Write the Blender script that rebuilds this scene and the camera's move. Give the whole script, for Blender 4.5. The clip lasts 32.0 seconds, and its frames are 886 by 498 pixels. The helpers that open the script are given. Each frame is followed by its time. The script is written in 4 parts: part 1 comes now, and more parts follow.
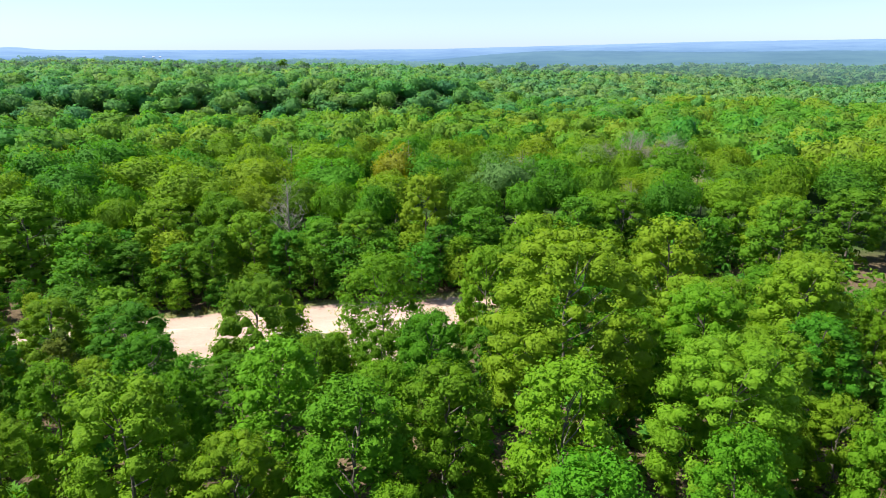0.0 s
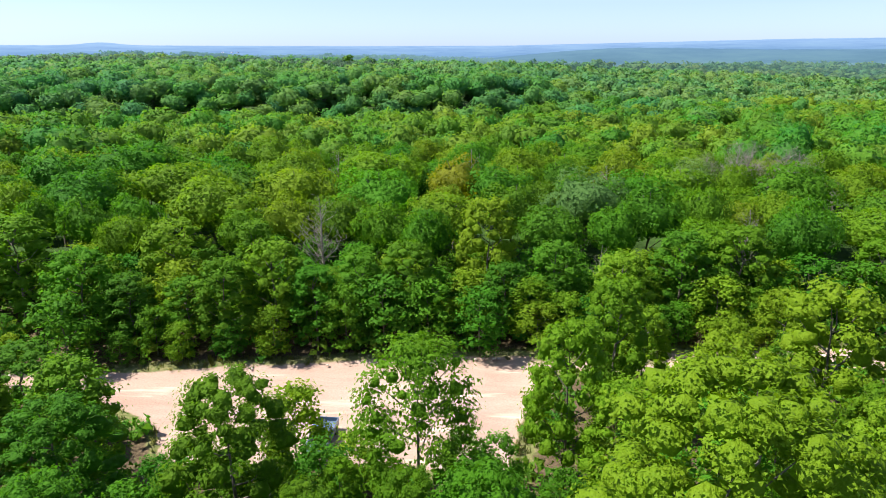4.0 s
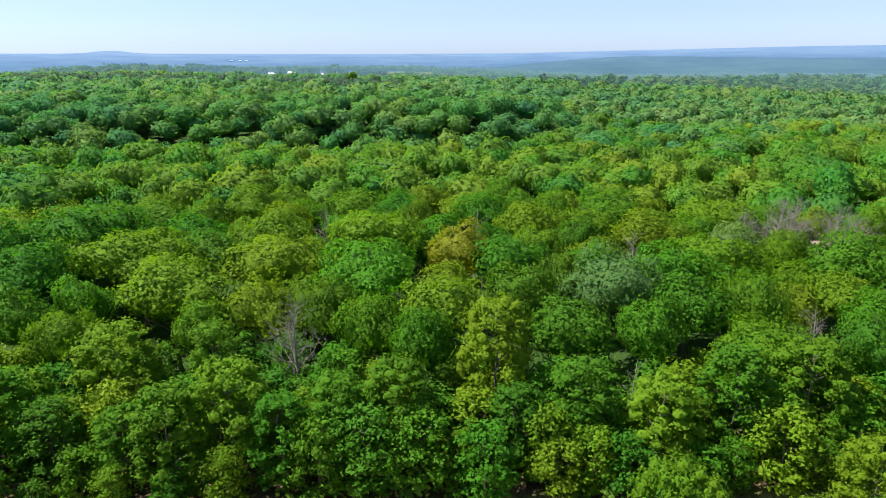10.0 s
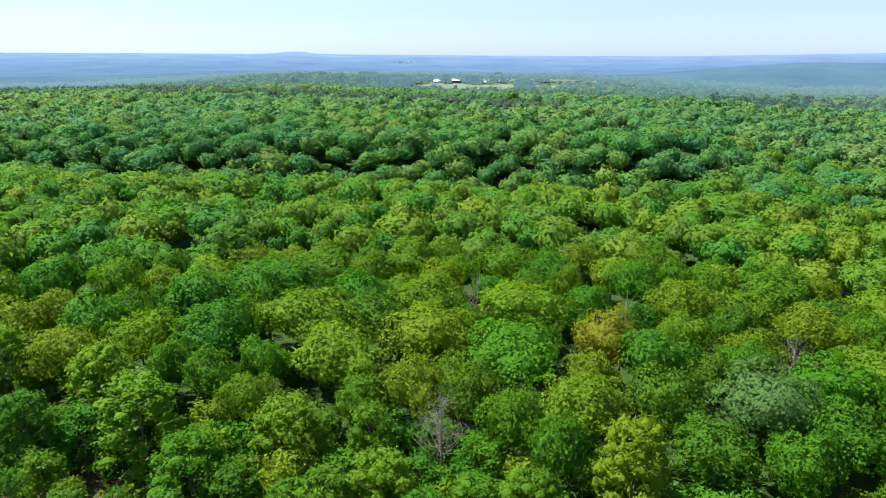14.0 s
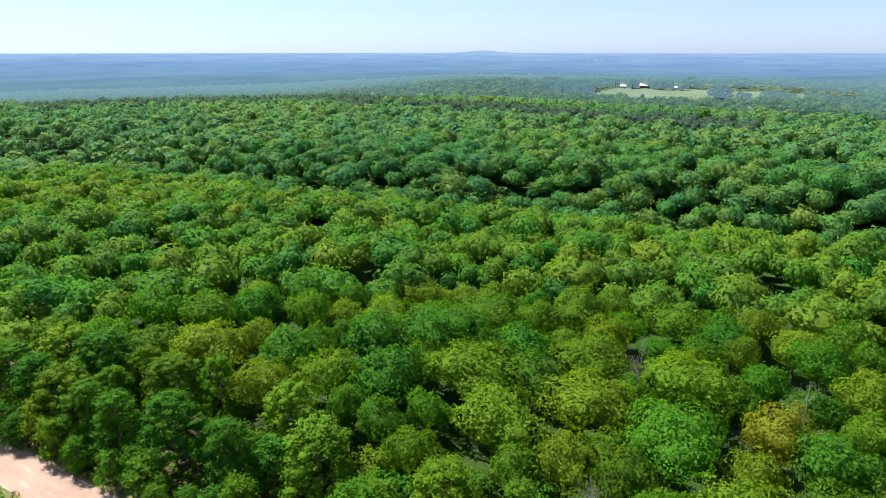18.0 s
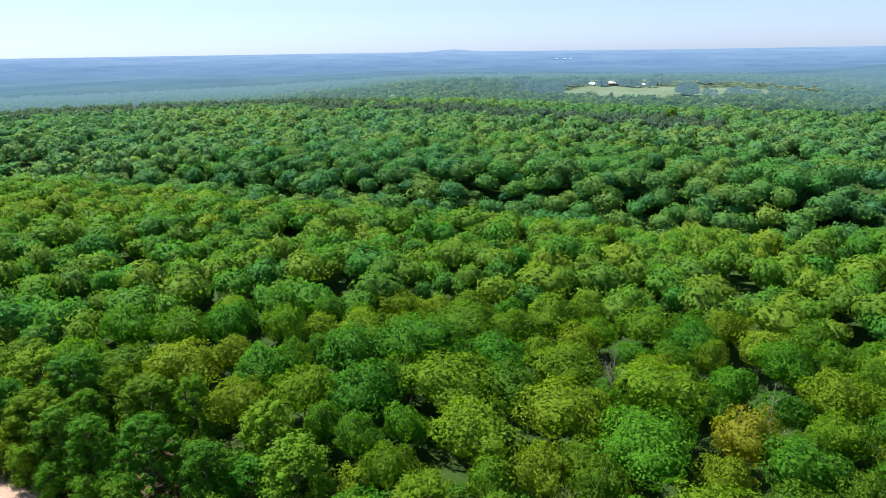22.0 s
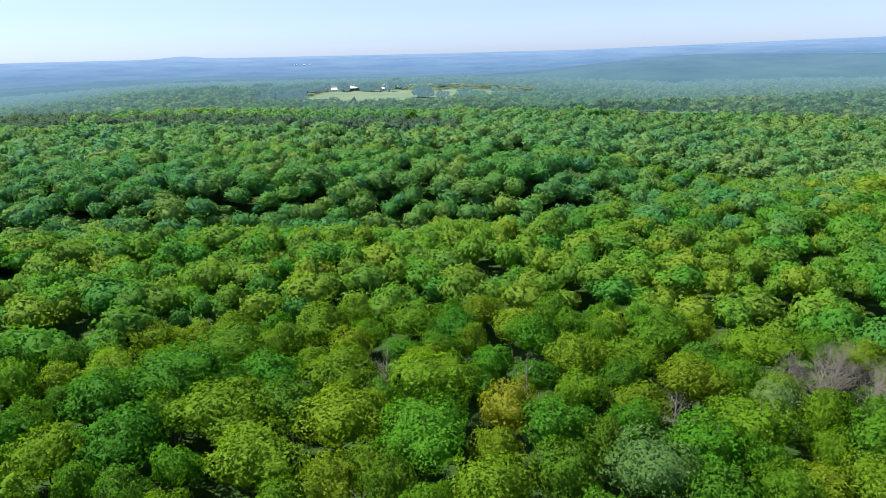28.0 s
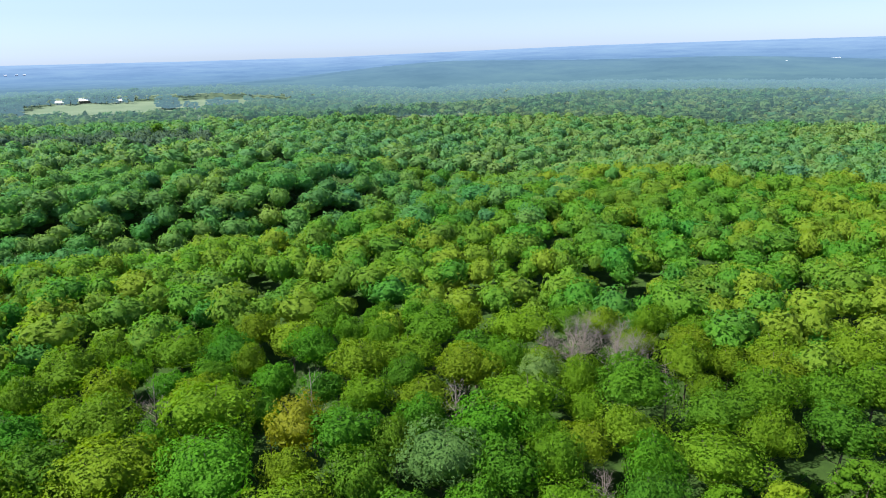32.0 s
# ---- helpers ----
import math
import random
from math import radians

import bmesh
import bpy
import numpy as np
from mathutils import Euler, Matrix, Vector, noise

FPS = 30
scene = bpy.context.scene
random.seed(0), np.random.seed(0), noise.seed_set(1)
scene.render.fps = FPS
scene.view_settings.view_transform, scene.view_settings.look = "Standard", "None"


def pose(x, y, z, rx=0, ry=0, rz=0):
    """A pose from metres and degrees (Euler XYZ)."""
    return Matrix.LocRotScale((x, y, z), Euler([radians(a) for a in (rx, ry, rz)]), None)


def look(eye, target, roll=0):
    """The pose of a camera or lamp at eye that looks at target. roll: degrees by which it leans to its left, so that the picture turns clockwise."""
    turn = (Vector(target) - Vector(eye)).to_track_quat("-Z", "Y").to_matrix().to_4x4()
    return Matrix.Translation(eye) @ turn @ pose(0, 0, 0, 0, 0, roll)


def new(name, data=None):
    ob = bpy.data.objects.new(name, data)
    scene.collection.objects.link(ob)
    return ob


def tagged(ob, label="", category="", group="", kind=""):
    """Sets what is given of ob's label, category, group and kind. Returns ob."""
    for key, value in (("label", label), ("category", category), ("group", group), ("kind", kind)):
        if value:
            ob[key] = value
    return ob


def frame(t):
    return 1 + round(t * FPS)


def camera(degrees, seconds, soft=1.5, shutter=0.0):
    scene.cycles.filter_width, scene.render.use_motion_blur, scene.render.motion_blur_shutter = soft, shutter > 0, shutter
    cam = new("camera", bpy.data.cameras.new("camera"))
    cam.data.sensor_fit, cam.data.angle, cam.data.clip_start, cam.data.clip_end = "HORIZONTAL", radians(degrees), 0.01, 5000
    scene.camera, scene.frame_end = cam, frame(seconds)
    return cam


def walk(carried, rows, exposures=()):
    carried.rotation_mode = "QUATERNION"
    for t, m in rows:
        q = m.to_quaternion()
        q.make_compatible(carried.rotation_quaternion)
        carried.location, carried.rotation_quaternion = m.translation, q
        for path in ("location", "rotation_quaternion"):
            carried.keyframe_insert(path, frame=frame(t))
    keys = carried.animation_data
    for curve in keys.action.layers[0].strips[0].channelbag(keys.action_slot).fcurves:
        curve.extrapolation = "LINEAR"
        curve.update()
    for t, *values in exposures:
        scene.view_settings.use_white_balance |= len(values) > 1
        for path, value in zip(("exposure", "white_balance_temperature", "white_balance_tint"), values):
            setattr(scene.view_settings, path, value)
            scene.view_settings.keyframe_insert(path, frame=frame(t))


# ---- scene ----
# ---- camera ----
cam = camera(68.61, 32.0, soft=0.9)

# seconds, x, y, z, degrees turned left of +y, degrees up, lean
FLIGHT = [
    (0, -2.00, -37.27, 33.74, -4.49, -16.96, -0.30),
    (0.5, -1.72, -34.69, 33.68, -3.12, -16.97, -0.22),
    (1, -1.48, -32.14, 33.66, -2.04, -17.03, -0.18),
    (1.5, -1.30, -29.61, 33.64, -0.31, -17.07, -0.08),
    (2, -1.13, -27.20, 33.57, 0.39, -17.08, -0.10),
    (2.5, -1.01, -24.77, 33.51, 0.59, -17.11, -0.07),
    (3, -0.90, -22.41, 33.49, 0.83, -17.15, -0.09),
    (3.5, -0.78, -19.94, 33.39, 1.13, -17.18, -0.07),
    (5.5, -0.24, -8.50, 32.95, 2.02, -17.31, -0.27),
    (6, -0.19, -5.63, 33.02, 2.03, -17.32, -0.24),
    (6.5, -0.19, -2.96, 33.10, 2.09, -16.93, -0.20),
    (7, -0.14, -1.00, 33.11, 2.29, -16.84, -0.19),
    (7.5, -0.01, -0.02, 33.13, 2.30, -16.64, -0.19),
    (8, 0.01, 0.17, 33.46, 2.25, -16.78, -0.18),
    (8.5, 0.03, 0.11, 34.52, 2.21, -16.66, -0.16),
    (9, -0.00, 0.00, 36.00, 2.21, -16.64, -0.22),
    (9.5, -0.04, -0.07, 37.57, 2.20, -16.63, -0.16),
    (10, -0.09, -0.07, 39.05, 2.16, -16.66, -0.18),
    (10.5, -0.32, -0.05, 40.56, 2.47, -16.68, -0.15),
    (11, -0.49, -0.11, 42.05, 4.01, -16.64, -0.03),
    (11.5, -0.56, -0.23, 43.44, 5.99, -16.53, 0.13),
    (12, -0.55, -0.31, 44.94, 8.09, -16.53, 0.20),
    (12.5, -0.47, -0.39, 46.52, 10.14, -16.61, 0.10),
    (13, -0.40, -0.38, 48.15, 12.15, -16.73, 0.12),
    (13.5, -0.37, -0.34, 49.67, 14.08, -16.72, 0.17),
    (15.5, 0.38, -0.27, 55.70, 21.00, -16.63, 0.14),
    (16, 0.48, -0.23, 57.01, 23.10, -16.71, 0.07),
    (16.5, 0.44, -0.19, 58.22, 25.23, -16.80, 0.10),
    (17, 0.41, -0.18, 59.43, 27.35, -16.81, -0.00),
    (17.5, 0.40, -0.13, 60.69, 29.49, -16.89, -0.15),
    (18, 0.42, -0.06, 62.05, 31.57, -16.93, -0.15),
    (18.5, 0.53, 0.00, 63.20, 32.84, -16.95, -0.27),
    (19, 0.62, -0.01, 64.02, 32.92, -16.93, -0.46),
    (19.5, 0.68, -0.07, 64.46, 32.98, -16.96, -0.51),
    (20, 0.75, -0.06, 64.59, 32.45, -16.99, -0.61),
    (20.5, 0.82, -0.08, 64.63, 31.77, -17.00, -0.67),
    (21, 0.92, -0.09, 64.65, 31.07, -17.01, -0.77),
    (21.5, 0.96, -0.05, 64.57, 30.24, -17.01, -0.88),
    (22, 0.88, 0.04, 64.54, 29.30, -17.04, -0.95),
    (22.5, 0.76, 0.12, 64.58, 28.35, -16.99, -0.89),
    (23, 0.73, 0.13, 64.59, 27.34, -17.01, -0.98),
    (23.5, 0.79, 0.08, 64.60, 25.86, -17.02, -1.07),
    (24, 0.83, 0.02, 64.66, 24.12, -17.03, -1.11),
    (24.5, 0.91, 0.01, 64.67, 22.41, -17.01, -1.17),
    (26.5, 1.01, -0.09, 64.90, 14.65, -17.01, -1.31),
    (27, 1.01, -0.10, 64.91, 12.31, -17.00, -1.35),
    (27.5, 1.05, -0.10, 64.93, 9.96, -17.05, -1.37),
    (28, 1.15, 0.03, 65.00, 7.61, -17.01, -1.45),
    (28.5, 1.25, 0.07, 65.05, 5.23, -16.96, -1.53),
    (29, 1.31, 0.10, 65.01, 2.77, -16.94, -1.50),
    (29.5, 1.34, 0.13, 65.01, 0.23, -16.92, -1.44),
    (30, 1.39, 0.18, 65.12, -2.41, -16.95, -1.49),
    (30.5, 1.41, 0.27, 65.18, -5.13, -16.95, -1.54),
    (31, 1.44, 0.45, 65.10, -7.86, -16.91, -1.55),
    (31.5, 1.51, 0.62, 65.03, -10.55, -16.91, -1.51),
    (32, 1.54, 0.79, 64.98, -13.16, -16.90, -1.47),
]


def aim(x, y, z, yaw, pitch, lean):
    yaw, pitch = radians(yaw), radians(pitch)
    way = Vector((-math.sin(yaw) * math.cos(pitch), math.cos(yaw) * math.cos(pitch), math.sin(pitch)))
    return look((x, y, z), tuple(Vector((x, y, z)) + way * 50), lean)


walk(cam, [(t, aim(*row)) for t, *row in FLIGHT], [(0, 1.34), (3.5, 1.24), (6, 1.12), (8.5, 1.02), (10.5, 1.14), (13, 1.26), (16, 1.14), (19, 1.06), (28, 1.08), (32, 1.14)])


# ---- world and sun ----
SUN_EL, SUN_AZ = 57.0, 84.0          # azimuth to the left of +y
sun_dir = Vector((-math.sin(radians(SUN_AZ)) * math.cos(radians(SUN_EL)),
                  math.cos(radians(SUN_AZ)) * math.cos(radians(SUN_EL)), math.sin(radians(SUN_EL))))
world = bpy.data.worlds.new("sky")
scene.world = world
world.use_nodes = True
wn, wl = world.node_tree.nodes, world.node_tree.links
sky = wn.new("ShaderNodeTexSky")
sky.sky_type = 'NISHITA'
sky.sun_disc = False
sky.sun_elevation = radians(SUN_EL)
sky.sun_rotation = radians(-SUN_AZ)
sky.air_density, sky.dust_density, sky.ozone_density, sky.altitude = 1.0, 0.4, 2.4, 300
wn["Background"].inputs[1].default_value = 0.088
pale = wn.new("ShaderNodeHueSaturation")          # thin summer haze: paler, bluer air
pale.inputs["Saturation"].default_value = 0.46
wl.new(sky.outputs[0], pale.inputs["Color"])
cool = wn.new("ShaderNodeMix")
cool.data_type, cool.blend_type = 'RGBA', 'MULTIPLY'
cool.inputs[0].default_value = 1.0
cool.inputs[7].default_value = (0.585, 0.715, 0.995, 1)
wl.new(pale.outputs[0], cool.inputs[6])
wl.new(cool.outputs[2], wn["Background"].inputs[0])
sun_data = bpy.data.lights.new("sun", 'SUN')
sun_data.energy, sun_data.angle, sun_data.color = 4.6, radians(0.6), (1.0, 0.955, 0.88)
sun = new("sun", sun_data)
sun.matrix_world = look(tuple(sun_dir * 300), (0, 0, 0))


# ---- materials ----
def material(name):
    m = bpy.data.materials.new(name)
    m.use_nodes = True
    n = m.node_tree.nodes
    n.clear()
    return m, n, m.node_tree.links


def node(n, kind, **values):
    x = n.new(kind)
    for key, v in values.items():
        x.inputs[key.replace("_", " ")].default_value = v
    return x


def ramp(n, stops):
    r = n.new("ShaderNodeValToRGB")
    e = r.color_ramp.elements
    while len(e) < len(stops):
        e.new(0.5)
    for el, (p, c) in zip(e, stops):
        el.position, el.color = p, (*c, 1)
    return r


def leaf_material(name, dark, mid, light, attribute=False, shine=0.25, spread=0.06, haze=None, relief=2.4, swell=None):
    """Foliage: colour from tree to tree and from leaf to leaf, gloss above, light let through from below."""
    m, n, l = material(name)
    if attribute:
        one = n.new("ShaderNodeAttribute")
        one.attribute_name = "tint"
        tree = one.outputs["Fac"]
    else:
        one = n.new("ShaderNodeObjectInfo")
        tree = one.outputs["Random"]
    geo = n.new("ShaderNodeNewGeometry")
    coord = n.new("ShaderNodeTexCoord")
    patch = node(n, "ShaderNodeTexNoise", Scale=0.45, Detail=2.0)
    l.new(coord.outputs["Object"], patch.inputs["Vector"])
    a = n.new("ShaderNodeMath")
    a.operation = 'MULTIPLY_ADD'
    a.inputs[1].default_value = 0.63
    l.new(tree, a.inputs[0])
    b = n.new("ShaderNodeMath")
    b.operation = 'MULTIPLY'
    b.inputs[1].default_value = 0.12
    l.new(geo.outputs["Random Per Island"], b.inputs[0])
    l.new(b.outputs[0], a.inputs[2])
    c = n.new("ShaderNodeMath")
    c.operation = 'MULTIPLY_ADD'
    c.inputs[1].default_value = 0.3
    l.new(patch.outputs["Fac"], c.inputs[0])
    l.new(a.outputs[0], c.inputs[2])
    col = ramp(n, [(0.12, dark), (0.5, mid), (0.92, light)])
    l.new(c.outputs[0], col.inputs[0])
    hue = n.new("ShaderNodeHueSaturation")
    h = n.new("ShaderNodeMapRange")
    h.inputs[3].default_value, h.inputs[4].default_value = 0.5 - spread / 2, 0.5 + spread / 2
    wn2 = n.new("ShaderNodeTexWhiteNoise")
    wn2.noise_dimensions = '1D'
    l.new(tree, wn2.inputs["W"])
    l.new(wn2.outputs["Value"], h.inputs[0])
    l.new(h.outputs[0], hue.inputs["Hue"])
    l.new(col.outputs[0], hue.inputs["Color"])
    p = node(n, "ShaderNodeBsdfPrincipled", Roughness=0.62)
    p.inputs["Specular IOR Level"].default_value = shine
    l.new(hue.outputs[0], p.inputs["Base Color"])
    tex = node(n, "ShaderNodeTexNoise", Scale=relief, Detail=3.0, Roughness=0.7)
    l.new(coord.outputs["Object"], tex.inputs["Vector"])
    bp = node(n, "ShaderNodeBump", Strength=1.0, Distance=swell or 0.7 / relief)
    l.new(tex.outputs["Fac"], bp.inputs["Height"])
    l.new(bp.outputs[0], p.inputs["Normal"])
    t = n.new("ShaderNodeBsdfTranslucent")
    warm = n.new("ShaderNodeMix")
    warm.data_type = 'RGBA'
    warm.blend_type = 'MULTIPLY'
    warm.inputs[0].default_value = 1.0
    warm.inputs[7].default_value = (1.12, 1.15, 0.6, 1)
    l.new(hue.outputs[0], warm.inputs[6])
    l.new(warm.outputs[2], t.inputs["Color"])
    mix = node(n, "ShaderNodeMixShader", Fac=0.47)
    l.new(p.outputs[0], mix.inputs[1])
    l.new(t.outputs[0], mix.inputs[2])
    last = mix
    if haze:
        # painted haze: blue emission mixed into far leaves by the haze attribute
        haze_glow = node(n, "ShaderNodeEmission", Strength=1.0)
        haze_glow.inputs["Color"].default_value = (*haze, 1)
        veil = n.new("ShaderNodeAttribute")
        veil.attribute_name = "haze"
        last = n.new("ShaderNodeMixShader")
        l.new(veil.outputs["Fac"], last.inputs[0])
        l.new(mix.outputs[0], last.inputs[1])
        l.new(haze_glow.outputs[0], last.inputs[2])
    out = n.new("ShaderNodeOutputMaterial")
    l.new(last.outputs[0], out.inputs[0])
    return m


def plain_material(name, stops, scale, rough, bump=0.3, bump_scale=None, detail=6.0):
    m, n, l = material(name)
    coord = n.new("ShaderNodeTexCoord")
    tex = node(n, "ShaderNodeTexNoise", Scale=scale, Detail=detail, Roughness=0.65)
    l.new(coord.outputs["Object"], tex.inputs["Vector"])
    col = ramp(n, stops)
    l.new(tex.outputs["Fac"], col.inputs[0])
    p = node(n, "ShaderNodeBsdfPrincipled", Roughness=rough)
    l.new(col.outputs[0], p.inputs["Base Color"])
    fine = node(n, "ShaderNodeTexNoise", Scale=bump_scale or scale * 6, Detail=4.0)
    l.new(coord.outputs["Object"], fine.inputs["Vector"])
    bp = node(n, "ShaderNodeBump", Strength=bump, Distance=0.05)
    l.new(fine.outputs["Fac"], bp.inputs["Height"])
    l.new(bp.outputs[0], p.inputs["Normal"])
    out = n.new("ShaderNodeOutputMaterial")
    l.new(p.outputs[0], out.inputs[0])
    return m


OAK = leaf_material("oak_leaves", (0.060, 0.180, 0.014), (0.098, 0.232, 0.011), (0.152, 0.278, 0.012), shine=0.1, spread=0.04)
HICKORY = leaf_material("hickory_leaves", (0.052, 0.172, 0.014), (0.078, 0.222, 0.012), (0.124, 0.278, 0.015), shine=0.1, spread=0.03)
MAPLE = leaf_material("maple_leaves", (0.054, 0.182, 0.013), (0.076, 0.225, 0.013), (0.105, 0.272, 0.015), shine=0.1, spread=0.02)
LIGHT = leaf_material("pale_oak_leaves", (0.095, 0.205, 0.008), (0.148, 0.272, 0.011), (0.205, 0.335, 0.018), shine=0.12, spread=0.03)
DULL = leaf_material("dull_oak_leaves", (0.095, 0.198, 0.010), (0.137, 0.245, 0.012), (0.182, 0.292, 0.016), shine=0.1, spread=0.03)
# nearest oaks and hickories are brightened in the leaf colour itself
NEAR_BRIGHT = leaf_material("near_bright_leaves", (0.070, 0.195, 0.010), (0.102, 0.248, 0.009), (0.155, 0.305, 0.012), shine=0.12, spread=0.04)
SILVER = leaf_material("silver_leaves", (0.095, 0.195, 0.048), (0.125, 0.235, 0.06), (0.16, 0.272, 0.075), shine=0.1, spread=0.015)
OLIVE = leaf_material("olive_leaves", (0.145, 0.178, 0.004), (0.178, 0.21, 0.005), (0.21, 0.242, 0.006), spread=0.01)
CEDAR = leaf_material("cedar_needles", (0.055, 0.095, 0.012), (0.09, 0.135, 0.016), (0.13, 0.17, 0.02), shine=0.1, spread=0.03)
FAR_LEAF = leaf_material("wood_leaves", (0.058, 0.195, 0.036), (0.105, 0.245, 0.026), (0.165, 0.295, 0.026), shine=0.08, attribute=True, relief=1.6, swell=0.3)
# leaf copies bluer with distance: haze put into the base colour
HOLLOW_HAZE_LEAF = leaf_material("hollow_haze_leaves", (0.062, 0.212, 0.076), (0.106, 0.258, 0.062), (0.160, 0.300, 0.054), shine=0.08, attribute=True, relief=1.3, swell=0.3)
VALLEY_HAZE_LEAF = leaf_material("valley_haze_leaves", (0.080, 0.222, 0.100), (0.114, 0.260, 0.093), (0.160, 0.295, 0.086), shine=0.08, attribute=True, relief=0.9, swell=0.35)
HAZE_GLOW_LEAF = leaf_material("haze_glow_leaves", (0.05, 0.14, 0.06), (0.085, 0.18, 0.07), (0.13, 0.22, 0.07), shine=0.05, attribute=True, haze=(0.115, 0.205, 0.265), relief=0.4, swell=0.3)
PINE = leaf_material("pine_needles", (0.070, 0.132, 0.100), (0.084, 0.15, 0.105), (0.105, 0.17, 0.11), shine=0.05, attribute=True, spread=0.03)
GRASS = leaf_material("grass_blades", (0.10, 0.16, 0.03), (0.2, 0.24, 0.06), (0.33, 0.31, 0.11), attribute=True)
BARK = plain_material("bark", [(0.25, (0.06, 0.048, 0.036)), (0.5, (0.12, 0.1, 0.078)), (0.75, (0.2, 0.175, 0.14))], 1.6, 0.9, 0.8)
DEAD = plain_material("bare_wood", [(0.25, (0.14, 0.115, 0.095)), (0.5, (0.22, 0.19, 0.16)), (0.75, (0.31, 0.28, 0.24))], 1.4, 0.85, 0.6)
STONE = plain_material("limestone", [(0.3, (0.3, 0.25, 0.2)), (0.7, (0.52, 0.46, 0.4))], 3.0, 0.9, 0.6)


# ---- the lie of the land ----
def smooth(a, b, x):
    t = np.clip((x - a) / (b - a), 0, 1)
    return t * t * (3 - 2 * t)


def bumps(x, y, seed=0.0):
    """A gentle sum of waves, about -1 to 1."""
    return (np.sin(x * 1.0 + 1.3 * np.sin(y * 0.7 + seed) + seed * 3.1) + np.sin(y * 1.17 + 1.1 * np.sin(x * 0.63 - seed) + 2.0)
            + 0.6 * np.sin(1.9 * x - 1.3 * y + seed * 1.7)) / 2.6


def lip_at(x):
    """Where the first rise breaks off to the hollow."""
    return np.where(x < 0, 201 + 0.2 * x, 201 + 0.6 * x)


def land(x, y):
    """Height of the ground: a low rise, a hollow behind it, a long wooded crest, then lower country."""
    x, y = np.asarray(x, float), np.asarray(y, float)
    r, az = np.hypot(x, y), np.degrees(np.arctan2(x, y))
    lip = lip_at(x)
    s = (y - lip) * 0.97
    z = 4.5 * smooth(30, 2, y) + 2.2 * smooth(-20, -90, x) * smooth(45, 80, y) + 1.5 * smooth(-70, -200, x)
    z = z - 3.0 * smooth(20, 160, x) * smooth(110, 240, y)
    side = smooth(2, 14, az)
    foot = 6.0 - 10.0 * side
    crest_r = np.interp(az, [-76, -40, -22, -2, 14, 28, 56], [560, 560, 440, 420, 590, 760, 840])
    crest_z = np.interp(az, [-76, -40, -22, -2, 14, 28, 56], [14, 16, 15, 12, 7, 4.5, 3.5])
    low = np.interp(az, [-76, -45, -30, -5, 12, 56], [-14, -12, 6, 8, -8, -10])
    start = lip / np.maximum(np.cos(np.radians(az)), 0.25) + 48
    f = np.clip((r - start) / np.maximum(crest_r - start, 30), 0, 1)
    rise = foot + (crest_z - foot) * f ** 0.55
    z = z + (rise - z) * smooth(24, 58, s)
    z = z - 9.0 * (1 - 0.65 * smooth(2, 20, az)) * (1 - 0.6 * smooth(-40, -62, az)) * np.exp(-((s - 28) / 18.0) ** 2)
    z = z + (low - z) * smooth(crest_r + 10, crest_r + 190, r)
    z = z + 1.3 * bumps(x / 60.0, y / 60.0) * smooth(120, 260, r) + 3.0 * bumps(x / 210.0, y / 210.0, 2.0) * smooth(520, 800, r)
    z = z + 9.0 * np.exp(-((r - 830) / 120.0) ** 2) * smooth(-54, -43, az) * smooth(-18, -27, az)
    z = z - 60.0 * smooth(1300, 1500, r)
    return z


# small openings in the canopy: x, y, radius
OPENINGS = [(75.0, 133.5, 7.5), (79.0, 140.0, 6.0), (101.5, 146.0, 6.0), (52.5, 101.0, 4.0), (58.0, 94.5, 5.0), (52.0, 98.0, 4.5)]


def open_sky(x, y):
    out = np.zeros(np.shape(x), bool)
    for a, b, r in OPENINGS:
        out |= (x - a) ** 2 + (y - b) ** 2 < r * r
    return out


def cleared(x, y):
    """1 where the ground is bare dirt, 0 under the woods; the edge wanders."""
    x, y = np.asarray(x, float), np.asarray(y, float)
    w = 0.7 * bumps(x / 3.1, y / 2.7, 1.0) + 0.35 * bumps(x / 1.1, y / 1.0, 4.0)
    far = np.interp(x, [-130, -100, -60, -38, -20, 2, 12], [38.5, 42.6, 43.6, 44.4, 47.0, 49.4, 49.4]) + 0.5 * w
    near = np.interp(x, [-130, -100, -60, -41, -35, -29, -26, 12], [31.5, 35.6, 37.6, 39.5, 38.2, 35.5, 29.0, 28.0]) + 0.8 * w
    lot = np.minimum(far - y, y - near)
    lot = np.minimum(lot, 7.6 - 0.3 * np.maximum(0, 42 - y) - x + 0.9 * w)
    track = 2.6 + 0.5 * w - np.abs(y - (47.4 + 0.06 * (x - 10)))
    track = np.where(x > 22, track, 1.0 + 0.5 * w - np.abs(y - 47.0))
    track = np.where((x > 5) & (x < 48), track, -9)
    trail = np.where((x > 68) & (x < 110), 2.2 + 0.5 * w - np.abs(y - (137 + 0.44 * (x - 77))) * 0.9, -9)
    return np.maximum(np.maximum(lot, track), trail)


